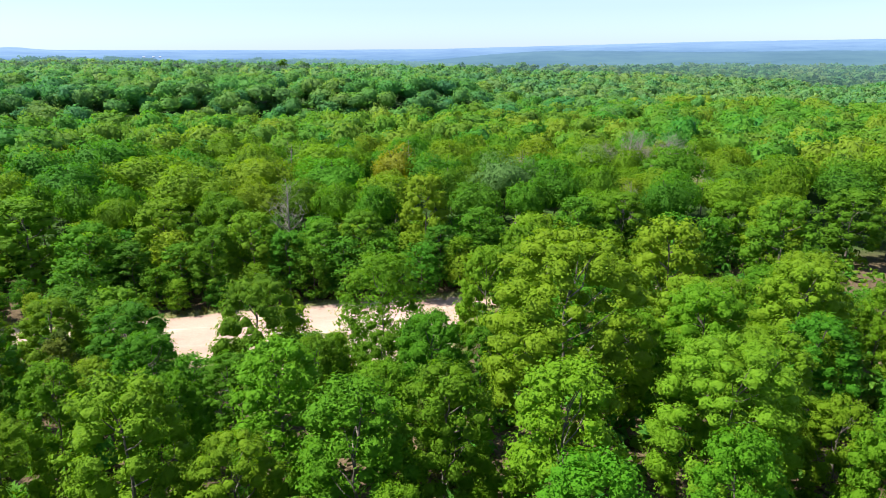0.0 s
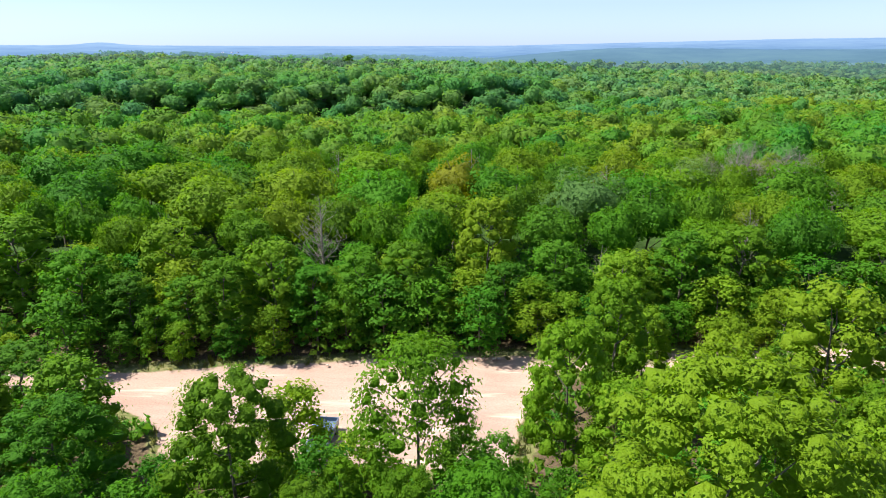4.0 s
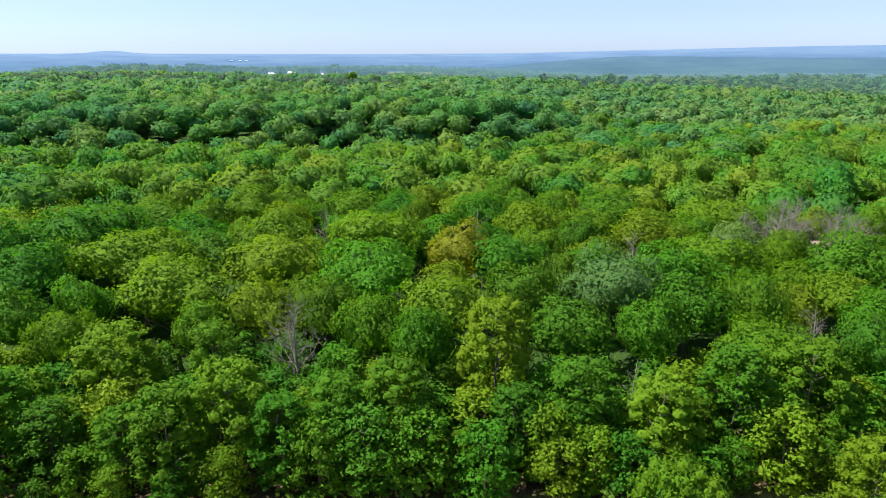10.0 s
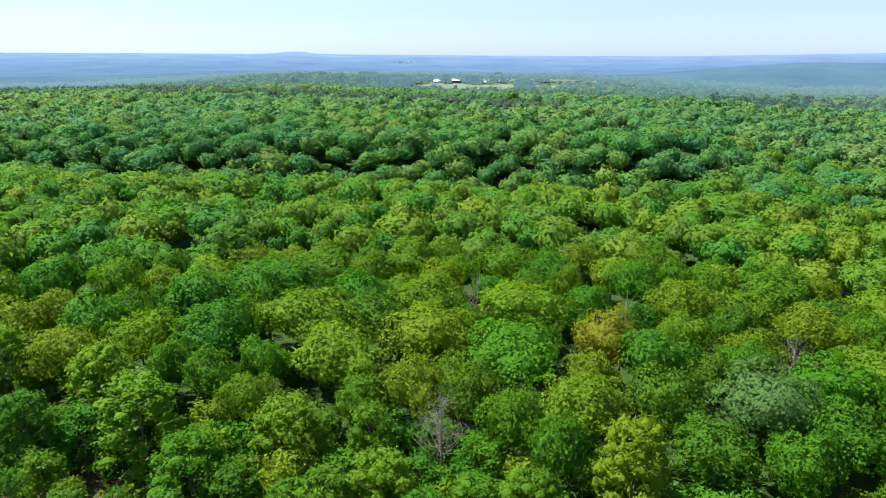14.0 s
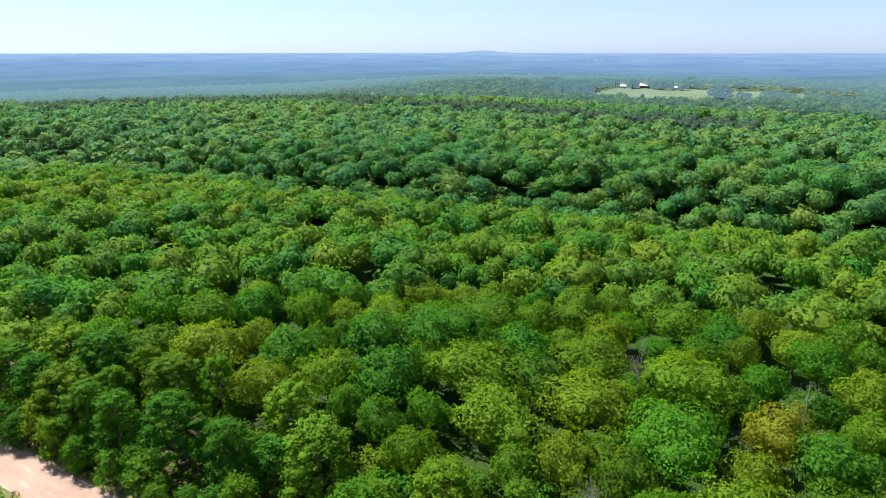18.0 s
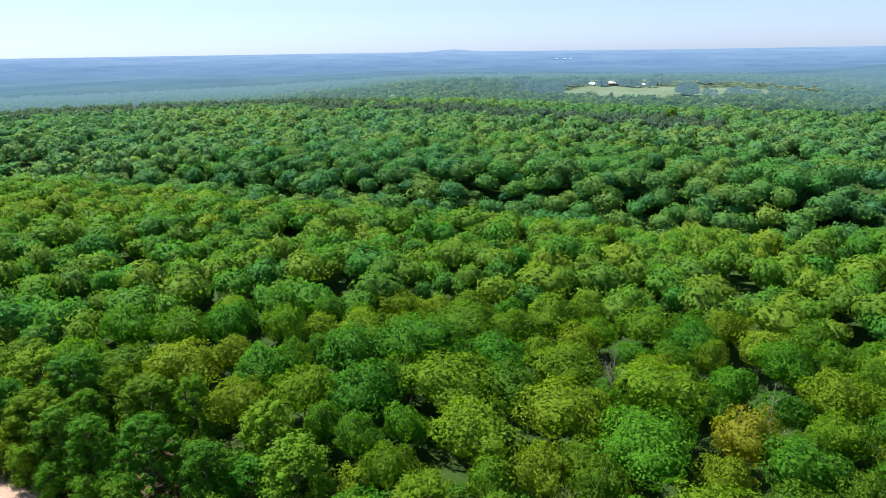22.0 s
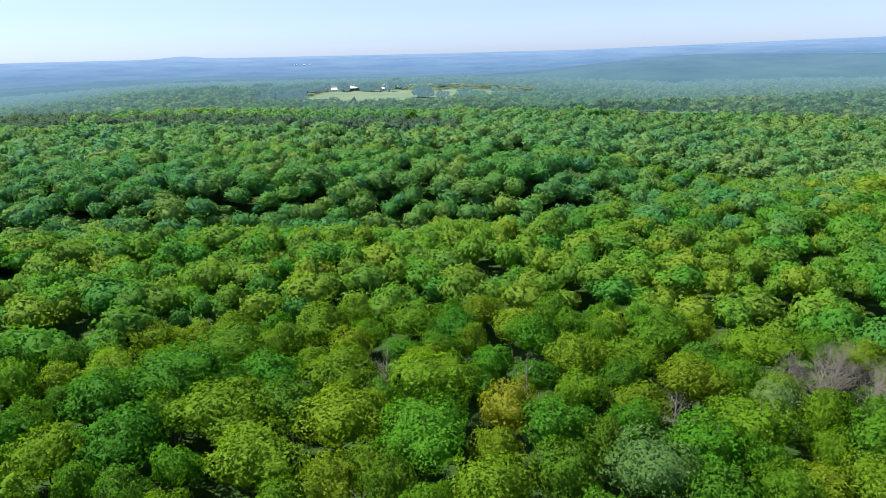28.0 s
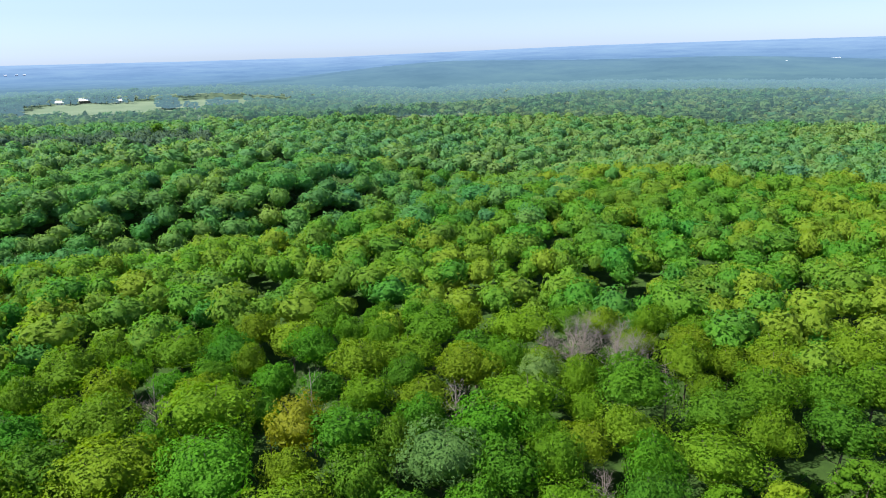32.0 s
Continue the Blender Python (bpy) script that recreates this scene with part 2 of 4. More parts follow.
# ---- mesh helpers ----
def mesh_from(name, verts, faces, mat, tint=None, shade=False, normals=None):
    """A mesh from arrays of vertices and of faces with one number of corners."""
    verts, faces = np.asarray(verts, np.float32), np.asarray(faces, np.int32)
    k = faces.shape[1]
    me = bpy.data.meshes.new(name)
    me.vertices.add(len(verts))
    me.vertices.foreach_set("co", verts.ravel())
    me.loops.add(faces.size)
    me.loops.foreach_set("vertex_index", faces.ravel())
    me.polygons.add(len(faces))
    me.polygons.foreach_set("loop_start", np.arange(0, faces.size, k, dtype=np.int32))
    if shade:
        me.polygons.foreach_set("use_smooth", np.ones(len(faces), bool))
    me.update(calc_edges=True)
    if tint is not None:
        at = me.attributes.new("tint", 'FLOAT', 'POINT')
        at.data.foreach_set("value", np.asarray(tint, np.float32))
    if normals is not None:
        me.normals_split_custom_set_from_vertices(np.asarray(normals, np.float32))
    me.materials.append(mat)
    return me


def part(name, data, parent, label=""):
    ob = new(name, data)
    ob.parent = parent
    return tagged(ob, label)


def bm_part(name, bm, mat, parent, label=""):
    me = bpy.data.meshes.new(name)
    bm.to_mesh(me)
    bm.free()
    me.materials.append(mat)
    return part(name, me, parent, label)


def tube(points, radii, sides=6):
    """Vertices and quads of a tapered tube along the points."""
    points = [Vector(p) for p in points]
    verts, faces = [], []
    for i, (p, r) in enumerate(zip(points, radii)):
        d = (points[min(i + 1, len(points) - 1)] - points[max(i - 1, 0)]).normalized()
        a = d.cross(Vector((0.31, 0.95, 0.11))).normalized()
        b = d.cross(a)
        for k in range(sides):
            w = 2 * math.pi * k / sides
            verts.append(p + r * (math.cos(w) * a + math.sin(w) * b))
        if i:
            for k in range(sides):
                k2 = (k + 1) % sides
                q = (i - 1) * sides
                faces.append((q + k, q + k2, q + sides + k2, q + sides + k))
    return verts, faces


def join_tubes(tubes):
    verts, faces = [], []
    for v, f in tubes:
        o = len(verts)
        verts += v
        faces += [tuple(i + o for i in q) for q in f]
    return np.array([tuple(v) for v in verts]), np.array(faces)


def bent(rng, start, way, length, steps, wander, lift=0.0):
    pts, d = [Vector(start)], Vector(way).normalized()
    for _ in range(steps):
        d = (d + Vector((rng.uniform(-1, 1), rng.uniform(-1, 1), rng.uniform(-1, 1) + lift)) * wander).normalized()
        pts.append(pts[-1] + d * (length / steps))
    return pts


def leaves(rng, centres, normals, size):
    """Leaf sprays: one uneven three-cornered blade at each place, facing along its normal."""
    n = len(centres)
    side = rng.normal(size=(n, 3))
    side -= normals * (side * normals).sum(1, keepdims=True)
    side /= np.linalg.norm(side, axis=1, keepdims=True) + 1e-9
    ahead = np.cross(normals, side)
    s = size * rng.uniform(0.6, 1.35, (n, 1))
    w = s * rng.uniform(0.45, 0.75, (n, 1))
    tip = centres + ahead * s * 0.7
    a = centres - ahead * s * rng.uniform(0.15, 0.5, (n, 1)) + side * w
    b = centres - ahead * s * rng.uniform(0.15, 0.5, (n, 1)) - side * w
    return np.stack([tip, b, a], 1).reshape(-1, 3), np.arange(3 * n).reshape(-1, 3)


def round_form(steps):
    """Vertices and triangles of a unit ball with its underside cut away."""
    bm = bmesh.new()
    bmesh.ops.create_icosphere(bm, subdivisions=steps, radius=1.0)
    bmesh.ops.delete(bm, geom=[v for v in bm.verts if v.co.z < -0.6], context='VERTS')
    bm.verts.index_update()
    v = np.array([tuple(x.co) for x in bm.verts])
    f = np.array([[x.index for x in face.verts] for face in bm.faces])
    bm.free()
    return v, f


FORMS = {1: round_form(1)}


def clumps(rng, lobes, fill, steps, rough=0.3):
    """The dense inner masses of foliage under the leaf sprays."""
    v0, f0 = FORMS[steps]
    vs, fs = [], []
    for i, lo in enumerate(lobes):
        a = rng.uniform(0, 6.283)
        c, s = math.cos(a), math.sin(a)
        v = np.stack([v0[:, 0] * c - v0[:, 1] * s, v0[:, 0] * s + v0[:, 1] * c, v0[:, 2]], 1)
        v = v * (1 + rng.uniform(-rough, rough, (len(v), 1)))
        vs.append(lo[:3] + v * fill * np.array([lo[3], lo[3], lo[4]]))
        fs.append(f0 + i * len(v0))
    return np.concatenate(vs), np.concatenate(fs)


def crown_lobes(rng, height, radius, base, count, flat=0.75, big=1.0):
    """Rounded masses of foliage that make up one crown: centres and radii."""
    lobes = []
    for i in range(count):
        f = (i + 0.5) / count
        a = i * 2.39996 + rng.uniform(-0.5, 0.5)
        zz = base + (height - base) * (1.0 - 0.93 * f ** 1.15)
        u = (zz - base) / (height - base)
        env = radius * math.sqrt(max(0.0, 1 - ((u - 0.38) / 0.66) ** 2))
        r = radius * rng.uniform(0.30, 0.46) * (1.0 - 0.25 * u) * big
        d = max(0.0, env - r * 0.55) * rng.uniform(0.75, 1.05)
        lobes.append((d * math.cos(a), d * math.sin(a), min(zz, height - r * flat * 0.9), r, r * flat * rng.uniform(0.8, 1.15)))
    return np.array(lobes)


def crown_leaves(seed, height, radius, base, count, n, size, flat=0.75, low=0.25, shag=0.12, fill=0.88, steps=1, spray=1, big=1.0, dome=0.0):
    """Leaf sprays spread over the lobes of a crown, in twigs of a few leaves each, over denser inner masses."""
    rng = np.random.default_rng(seed)
    lobes = crown_lobes(rng, height, radius, base, count, flat, big)
    area = lobes[:, 3] ** 2
    k = n // spray
    pick = rng.choice(len(lobes), k, p=area / area.sum())
    d = rng.normal(size=(k, 3))
    d[:, 2] = np.where(rng.random(k) < low, d[:, 2], np.abs(d[:, 2]))
    d /= np.linalg.norm(d, axis=1, keepdims=True)
    lo = lobes[pick]
    depth = 1 - np.abs(rng.normal(0, shag, k))[:, None] + rng.uniform(-0.02, 0.16, k)[:, None]
    ragged = 1 + 0.16 * np.sin(d[:, :1] * 5 + pick[:, None]) * np.sin(d[:, 1:2] * 6 + 2 * pick[:, None]) + 0.1 * np.sin(d[:, 2:] * 11 + pick[:, None])
    c = lo[:, :3] + d * np.stack([lo[:, 3], lo[:, 3], lo[:, 4]], 1) * depth * ragged
    if spray > 1:
        c, d = np.repeat(c, spray, 0), np.repeat(d, spray, 0)
        c = c + rng.normal(0, 1.0, c.shape) * size * np.array([1.3, 1.3, 0.55])
    out = (c - np.array([0, 0, base + 0.35 * (height - base)])) / np.array([radius, radius, 0.6 * (height - base)])
    nrm = d + dome * out + rng.normal(0, 0.2 if spray == 1 else 0.3, c.shape) + np.array([0, 0, 0.15])
    nrm /= np.linalg.norm(nrm, axis=1, keepdims=True)
    v, f = leaves(rng, c, nrm, size)
    soft = d + 0.9 * dome * out + rng.normal(0, 0.16, c.shape) + np.array([0, 0, 0.15])
    soft = np.repeat(soft, 3, 0)
    if fill:
        v2, f2 = clumps(rng, lobes, fill, steps)
        lo2 = np.repeat(lobes, len(FORMS[steps][0]), 0)
        d2 = (v2 - lo2[:, :3]) / np.stack([lo2[:, 3], lo2[:, 3], lo2[:, 4]], 1)
        d2 /= np.linalg.norm(d2, axis=1, keepdims=True)
        out2 = (v2 - np.array([0, 0, base + 0.35 * (height - base)])) / np.array([radius, radius, 0.6 * (height - base)])
        v, f = np.concatenate([v2, v]), np.concatenate([f2, f + len(v2)])
        soft = np.concatenate([d2 + 0.9 * dome * out2, soft])
    return v, f, lobes, soft / (np.linalg.norm(soft, axis=1, keepdims=True) + 1e-9)


def billow(seed, steps, n, size, knobs=26, low=-0.45, jitter=0.22, girth=4.9, deep=1.0):
    """A crown seen from above: leaf sprays over a billowing, knobbly mass."""
    g = np.random.default_rng(seed)
    levels = []
    for count, reach, amount in ((int(5 + 3 * (deep - 1)), 0.9 - 0.3 * (deep - 1), 0.32 * deep), (knobs, 0.44 if deep == 1.0 else 0.40, 0.24 if deep == 1.0 else 0.33), (3 * knobs, 0.22, 0.08 if deep == 1.0 else 0.10)):
        way = g.normal(size=(count, 3))
        way[:, 2] = np.abs(way[:, 2]) * 0.8 - 0.1
        way /= np.linalg.norm(way, axis=1, keepdims=True)
        levels.append((way, reach, amount * g.uniform(0.4, 1.2, count)))

    def shape(d):
        out, nrm = np.full(len(d), 0.62 - 0.26 * (deep - 1)), d.copy()
        for way, reach, power in levels:
            angle = np.arccos(np.clip(d @ way.T, -1, 1))
            k = (np.clip(1 - (angle / reach) ** 2, 0, 1) * power).argmax(1)
            i = np.arange(len(d))
            a, pw, w = angle[i, k], power[k], way[k]
            inside = a < reach
            out = out + np.where(inside, (1 - (a / reach) ** 2) * pw, 0)
            away = d - w * (d * w).sum(1, keepdims=True)
            away /= np.linalg.norm(away, axis=1, keepdims=True) + 1e-6
            nrm = nrm + away * np.where(inside, (1.6 if deep == 1.0 else 1.3) * a * pw / reach ** 2, 0)[:, None]
        p = d * out[:, None] * np.array([girth, girth, 4.6]) + np.array([0, 0, 9.4])
        return p, nrm / np.linalg.norm(nrm, axis=1, keepdims=True), out

    bm = bmesh.new()
    bmesh.ops.create_icosphere(bm, subdivisions=steps, radius=1.0)
    bmesh.ops.delete(bm, geom=[v for v in bm.verts if v.co.z < low], context='VERTS')
    bm.verts.index_update()
    v = np.array([tuple(x.co) for x in bm.verts])
    f = np.array([[x.index for x in face.verts] for face in bm.faces])
    bm.free()
    p, nv, _ = shape(v)
    p = (p - np.array([0, 0, 9.0])) * (0.88 if deep == 1.0 else 0.82) + np.array([0, 0, 9.0])
    d = g.normal(size=(3 * n, 3))
    d /= np.linalg.norm(d, axis=1, keepdims=True)
    d = d[d[:, 2] > low][:n]
    c, ln, reach = shape(d)
    if deep > 1.0:
        # the hollows between the knobs carry fewer leaves
        kept = reach > np.quantile(reach, 0.12) * g.uniform(0.7, 1.1, len(reach))
        c, ln = c[kept], ln[kept]
    c = c + ln * g.normal(0.0, 0.22, (len(c), 1))
    tilt = ln + g.normal(0, 0.4, c.shape)
    tilt /= np.linalg.norm(tilt, axis=1, keepdims=True)
    lv, lf = leaves(g, c, tilt, size)
    soft = np.concatenate([nv, np.repeat(ln + g.normal(0, jitter, ln.shape), 3, 0)])
    return np.concatenate([p, lv]), np.concatenate([f, lf + len(p)]), 15.0, soft / np.linalg.norm(soft, axis=1, keepdims=True)


def trunk_mesh(seed, height, lobes, girth, mat, sides=6):
    rng = random.Random(seed)
    top = height * 0.82
    spine = [Vector((0, 0, -0.4))] + [Vector((rng.uniform(-0.03, 0.03) * height * f, rng.uniform(-0.03, 0.03) * height * f, top * f)) for f in (0.03, 0.2, 0.4, 0.6, 0.8, 1.0)]
    rad = [girth * 1.5, girth * 1.15, girth * 0.95, girth * 0.75, girth * 0.55, girth * 0.35, girth * 0.12]
    tubes = [tube(spine, rad, sides)]
    for lo in lobes[1::max(1, len(lobes) // 9)][:9]:
        z0 = max(0.25 * height, min(top * 0.9, lo[2] - 0.55 * math.hypot(lo[0], lo[1]) - 0.6))
        i = min(5, int(1 + z0 / top * 5))
        p = spine[i].lerp(spine[i + 1], 0.5)
        p = Vector((p.x, p.y, z0))
        e = p.lerp(Vector(lo[:3]), 0.8)
        m = p.lerp(e, 0.5) + Vector((rng.uniform(-0.3, 0.3), rng.uniform(-0.3, 0.3), -0.25))
        tubes.append(tube([p, m, e, e + (e - m) * 0.1], [girth * 0.42, girth * 0.3, girth * 0.16, girth * 0.05], 4))
    v, f = join_tubes(tubes)
    # each limb's foot grows out of the trunk
    webs, o = [], len(tubes[0][0])
    for lv, _ in tubes[1:]:
        ring = min(6, max(1, int(round(1 + (lv[0].z / top) * 5)))) * sides
        webs.append((ring, ring + 1, o + 1, o))
        o += len(lv)
    return mesh_from("trunk", v, np.concatenate([f, np.array(webs)]) if webs else f, mat, shade=True)


TREE_KINDS = {}


def canopy_kind(key, seed, name, label, mat, n=4000, size=0.33, knobs=38, girth=4.9, low=-0.8):
    """A tree of the canopy beyond the clearing: trunk and a billowing crown."""
    v, f, h, nv = billow(seed, 2, n, size, knobs, low, 0.3, girth, 1.35)
    lo = crown_lobes(np.random.default_rng(seed), h, 4.0, 5.0, 18)
    TREE_KINDS[key] = (name, label, h, girth, trunk_mesh(seed, h, lo, 0.2, BARK), mesh_from("crown", v, f, mat, shade=True, normals=nv))


def tree_kind(key, seed, name, label, height, radius, base, lobes, n, size, mat, girth=0.16, flat=0.75, low=0.25, steps=1, fill=0.88, spray=1, shag=0.12, big=1.0, dome=0.3):
    """Keeps the meshes of one grown form; trees of that form share them."""
    v, f, lo, nv = crown_leaves(seed, height, radius, base, lobes, n, size, flat, low, shag, fill, steps, spray, big, dome)
    TREE_KINDS[key] = (name, label, height, radius, trunk_mesh(seed, height, lo, girth, BARK), mesh_from("crown", v, f, mat, shade=True, normals=nv))


def plant(key, x, y, height, turn, wide=1.0, label="", group="trees of the wood"):
    name, words, h, r, trunk, crown = TREE_KINDS[key]
    ob = new(name)
    s = height / h
    ob.matrix_basis = pose(x, y, float(land(x, y)) - 0.05, 0, 0, turn) @ Matrix.Diagonal((s * wide, s * wide, s, 1))
    tagged(ob, label or words, "tree", group)
    part("trunk", trunk, ob)
    part("crown", crown, ob)
    return ob


def dead_tree(name, x, y, height, seed, label, twigs=26, spread=0.5, lean=0.0, fine=5):
    """A bare standing tree: trunk, forking limbs and fine twigs."""
    rng = random.Random(seed)
    ob = new(name)
    ob.matrix_basis = pose(x, y, float(land(x, y)) - 0.1, 0, lean, rng.uniform(0, 360))
    tagged(ob, label, "dead tree", "bare trees")
    spine = bent(rng, (0, 0, 0), (0, 0, 1), height, 8, 0.07, 0.3)
    g = height * 0.014
    v, f = join_tubes([tube(spine, [g * (1.1 - 0.95 * i / 8) for i in range(9)], 7)])
    part("trunk", mesh_from("trunk", v, f, DEAD, shade=True), ob)
    for i in range(twigs):
        f0 = 0.35 + 0.62 * (i + rng.random()) / twigs
        k = min(7, int(f0 * 8))
        p = spine[k].lerp(spine[k + 1], f0 * 8 - k)
        a = rng.uniform(0, 6.283)
        ln = height * spread * (1.05 - f0) * rng.uniform(0.6, 1.1) + 0.6
        limb = bent(rng, p, (math.cos(a), math.sin(a), rng.uniform(0.3, 1.0)), ln, 5, 0.22, 0.25)
        gg = g * 0.42 * (1.15 - f0)
        tubes = [tube(limb, [gg * (1 - 0.17 * j) for j in range(6)], 4)]
        for _ in range(fine):
            j = rng.randrange(1, 6)
            tw = bent(rng, limb[j], (rng.uniform(-1, 1), rng.uniform(-1, 1), rng.uniform(0, 1)), ln * rng.uniform(0.25, 0.5), 3, 0.3, 0.3)
            tubes.append(tube(tw, [gg * 0.4, gg * 0.32, gg * 0.24, gg * 0.12], 3))
        v, f = join_tubes(tubes)
        part("branch", mesh_from("branch", v, f, DEAD), ob)
    return ob


# ---- ground: one sheet to the horizon ----
def stretched(fine, lo, hi, end, floor=1350.0):
    mid = np.arange(lo, hi + fine / 2, fine)
    out, step = [], fine
    p = hi
    while p < end:
        step *= 1.22
        step = min(step, 17.0) if p < 1350 else step
        p += step
        out.append(p)
    low, step, p = [], fine, lo
    while p > -end:
        step *= 1.22
        step = min(step, 17.0) if -floor < p else step
        p -= step
        low.append(p)
    return np.r_[low[::-1], mid, out]


def ground_material():
    m, n, l = material("forest_floor_and_dirt")
    at = n.new("ShaderNodeAttribute")
    at.attribute_name = "bare"
    verge = n.new("ShaderNodeAttribute")
    verge.attribute_name = "verge"
    field = n.new("ShaderNodeAttribute")
    field.attribute_name = "field"
    coord = n.new("ShaderNodeTexCoord")

    def noise_of(scale, detail=5.0, rough=0.6, distort=0.0, stretch=None):
        t = node(n, "ShaderNodeTexNoise", Scale=scale, Detail=detail, Roughness=rough, Distortion=distort)
        if stretch:
            mp = n.new("ShaderNodeMapping")
            mp.inputs["Scale"].default_value = stretch
            mp.inputs["Rotation"].default_value = (0, 0, radians(4))
            l.new(coord.outputs["Object"], mp.inputs["Vector"])
            l.new(mp.outputs[0], t.inputs["Vector"])
        else:
            l.new(coord.outputs["Object"], t.inputs["Vector"])
        return t

    def blend(fac, a, b, mode='MIX'):
        x = n.new("ShaderNodeMix")
        x.data_type = 'RGBA'
        x.blend_type = mode
        if isinstance(fac, float):
            x.inputs[0].default_value = fac
        else:
            l.new(fac, x.inputs[0])
        for s, v in ((6, a), (7, b)):
            if isinstance(v, tuple):
                x.inputs[s].default_value = (*v, 1)
            else:
                l.new(v, x.inputs[s])
        return x.outputs[2]

    litter = ramp(n, [(0.3, (0.04, 0.03, 0.018)), (0.5, (0.095, 0.068, 0.04)), (0.72, (0.17, 0.12, 0.072))])
    l.new(noise_of(3.0, 8).outputs[0], litter.inputs[0])
    dirt = ramp(n, [(0.28, (0.36, 0.24, 0.185)), (0.5, (0.43, 0.30, 0.237)), (0.74, (0.49, 0.365, 0.293))])
    l.new(noise_of(0.16, 7, 0.62, 0.6, (0.5, 1.5, 1)).outputs[0], dirt.inputs[0])
    grain = ramp(n, [(0.3, (0.72, 0.70, 0.68)), (0.62, (1.0, 1.0, 1.0)), (0.8, (1.12, 1.1, 1.06))])
    l.new(noise_of(5.0, 8, 0.7).outputs[0], grain.inputs[0])
    dirt2 = blend(1.0, dirt.outputs[0], grain.outputs[0], 'MULTIPLY')
    # pale scraped streaks along the tyre runs
    streak = ramp(n, [(0.60, (0, 0, 0)), (0.70, (1, 1, 1))])
    l.new(noise_of(0.55, 4, 0.55, 0.3, (0.16, 1.6, 1)).outputs[0], streak.inputs[0])
    dirt3 = blend(streak.outputs[0], dirt2, (0.52, 0.40, 0.31))
    grey = ramp(n, [(0.56, (0, 0, 0)), (0.68, (0.7, 0.7, 0.7))])
    l.new(noise_of(0.12, 5, 0.6, 1.2).outputs[0], grey.inputs[0])
    dirt4 = blend(grey.outputs[0], dirt3, (0.32, 0.24, 0.19))
    weeds = ramp(n, [(0.3, (0.07, 0.10, 0.025)), (0.5, (0.15, 0.155, 0.055)), (0.7, (0.25, 0.21, 0.11))])
    l.new(noise_of(1.7, 7, 0.7).outputs[0], weeds.inputs[0])
    meadow = ramp(n, [(0.35, (0.105, 0.155, 0.095)), (0.65, (0.14, 0.19, 0.12))])
    l.new(noise_of(0.02, 6, 0.6).outputs[0], meadow.inputs[0])

    def edge(attr, width):
        e = n.new("ShaderNodeMath")
        e.operation = 'MULTIPLY_ADD'
        e.inputs[1].default_value = width
        l.new(noise_of(0.9, 6, 0.7).outputs[0], e.inputs[0])
        l.new(attr.outputs["Fac"], e.inputs[2])
        mr = n.new("ShaderNodeMapRange")
        mr.inputs[1].default_value, mr.inputs[2].default_value = 0.5 + width / 2 - 0.12, 0.5 + width / 2 + 0.12
        l.new(e.outputs[0], mr.inputs[0])
        return mr.outputs[0]

    shade_of = n.new("ShaderNodeAttribute")
    shade_of.attribute_name = "green"
    moss = ramp(n, [(0.3, (0.018, 0.042, 0.009)), (0.7, (0.042, 0.085, 0.015))])
    l.new(noise_of(0.5, 8, 0.7).outputs[0], moss.inputs[0])
    under = blend(shade_of.outputs["Fac"], litter.outputs[0], moss.outputs[0])
    c = blend(edge(verge, 0.9), under, weeds.outputs[0])
    c = blend(edge(at, 0.5), c, dirt4)
    c = blend(field.outputs["Fac"], c, meadow.outputs[0])
    p = node(n, "ShaderNodeBsdfPrincipled", Roughness=0.95)
    p.inputs["Specular IOR Level"].default_value = 0.15
    l.new(c, p.inputs["Base Color"])
    bp = node(n, "ShaderNodeBump", Strength=0.5, Distance=0.12)
    l.new(noise_of(2.2, 8, 0.7).outputs[0], bp.inputs["Height"])
    l.new(bp.outputs[0], p.inputs["Normal"])
    out = n.new("ShaderNodeOutputMaterial")
    l.new(p.outputs[0], out.inputs[0])
    return m


HOUSE = (-245.0, 965.0)


def meadow_at(x, y, depth=False):
    """1 inside the open fields of the farm, 0 in the woods; or how deep inside a place lies."""
    dx, dy = x - HOUSE[0], y - HOUSE[1]
    a = 1 - np.maximum(np.abs(dx - 66) / 135.0, np.abs(dy + 120) / 160.0) + 0.12 * bumps(x / 40.0, y / 40.0)
    b = 1 - np.maximum(np.abs(dx - 190) / 70.0, np.abs(dy + 20) / 60.0) + 0.15 * bumps(x / 30.0, y / 30.0)
    return np.maximum(a, b) if depth else np.clip(np.maximum(a, b) * 12, 0, 1)


gx, gy = stretched(0.7, -62.0, 42.0, 4900.0), stretched(0.6, 24.0, 58.0, 4900.0, 120.0)
X, Y = np.meshgrid(gx, gy)
Z = land(X, Y)
C = cleared(X, Y)
bare = smooth(-0.7, 0.7, C)
Z = Z - 0.22 * bare + 0.05 * bumps(X / 1.7, Y / 1.3, 3.0) * smooth(-4, 0, C) * smooth(2.0, 0.0, np.abs(C - 0.6)) + 0.03 * bumps(X / 2.5, Y / 0.9, 5.0) * bare
bank = np.exp(-((C + 0.6) / 0.7) ** 2)
Z = Z + 0.22 * bank * smooth(44, 48, Y)
nx, ny = len(gx), len(gy)
idx = np.arange(nx * ny).reshape(ny, nx)
quads = np.stack([idx[:-1, :-1], idx[:-1, 1:], idx[1:, 1:], idx[1:, :-1]], -1).reshape(-1, 4)
ground_mesh = mesh_from("ground", np.stack([X, Y, Z], -1).reshape(-1, 3), quads, ground_material(), shade=True)
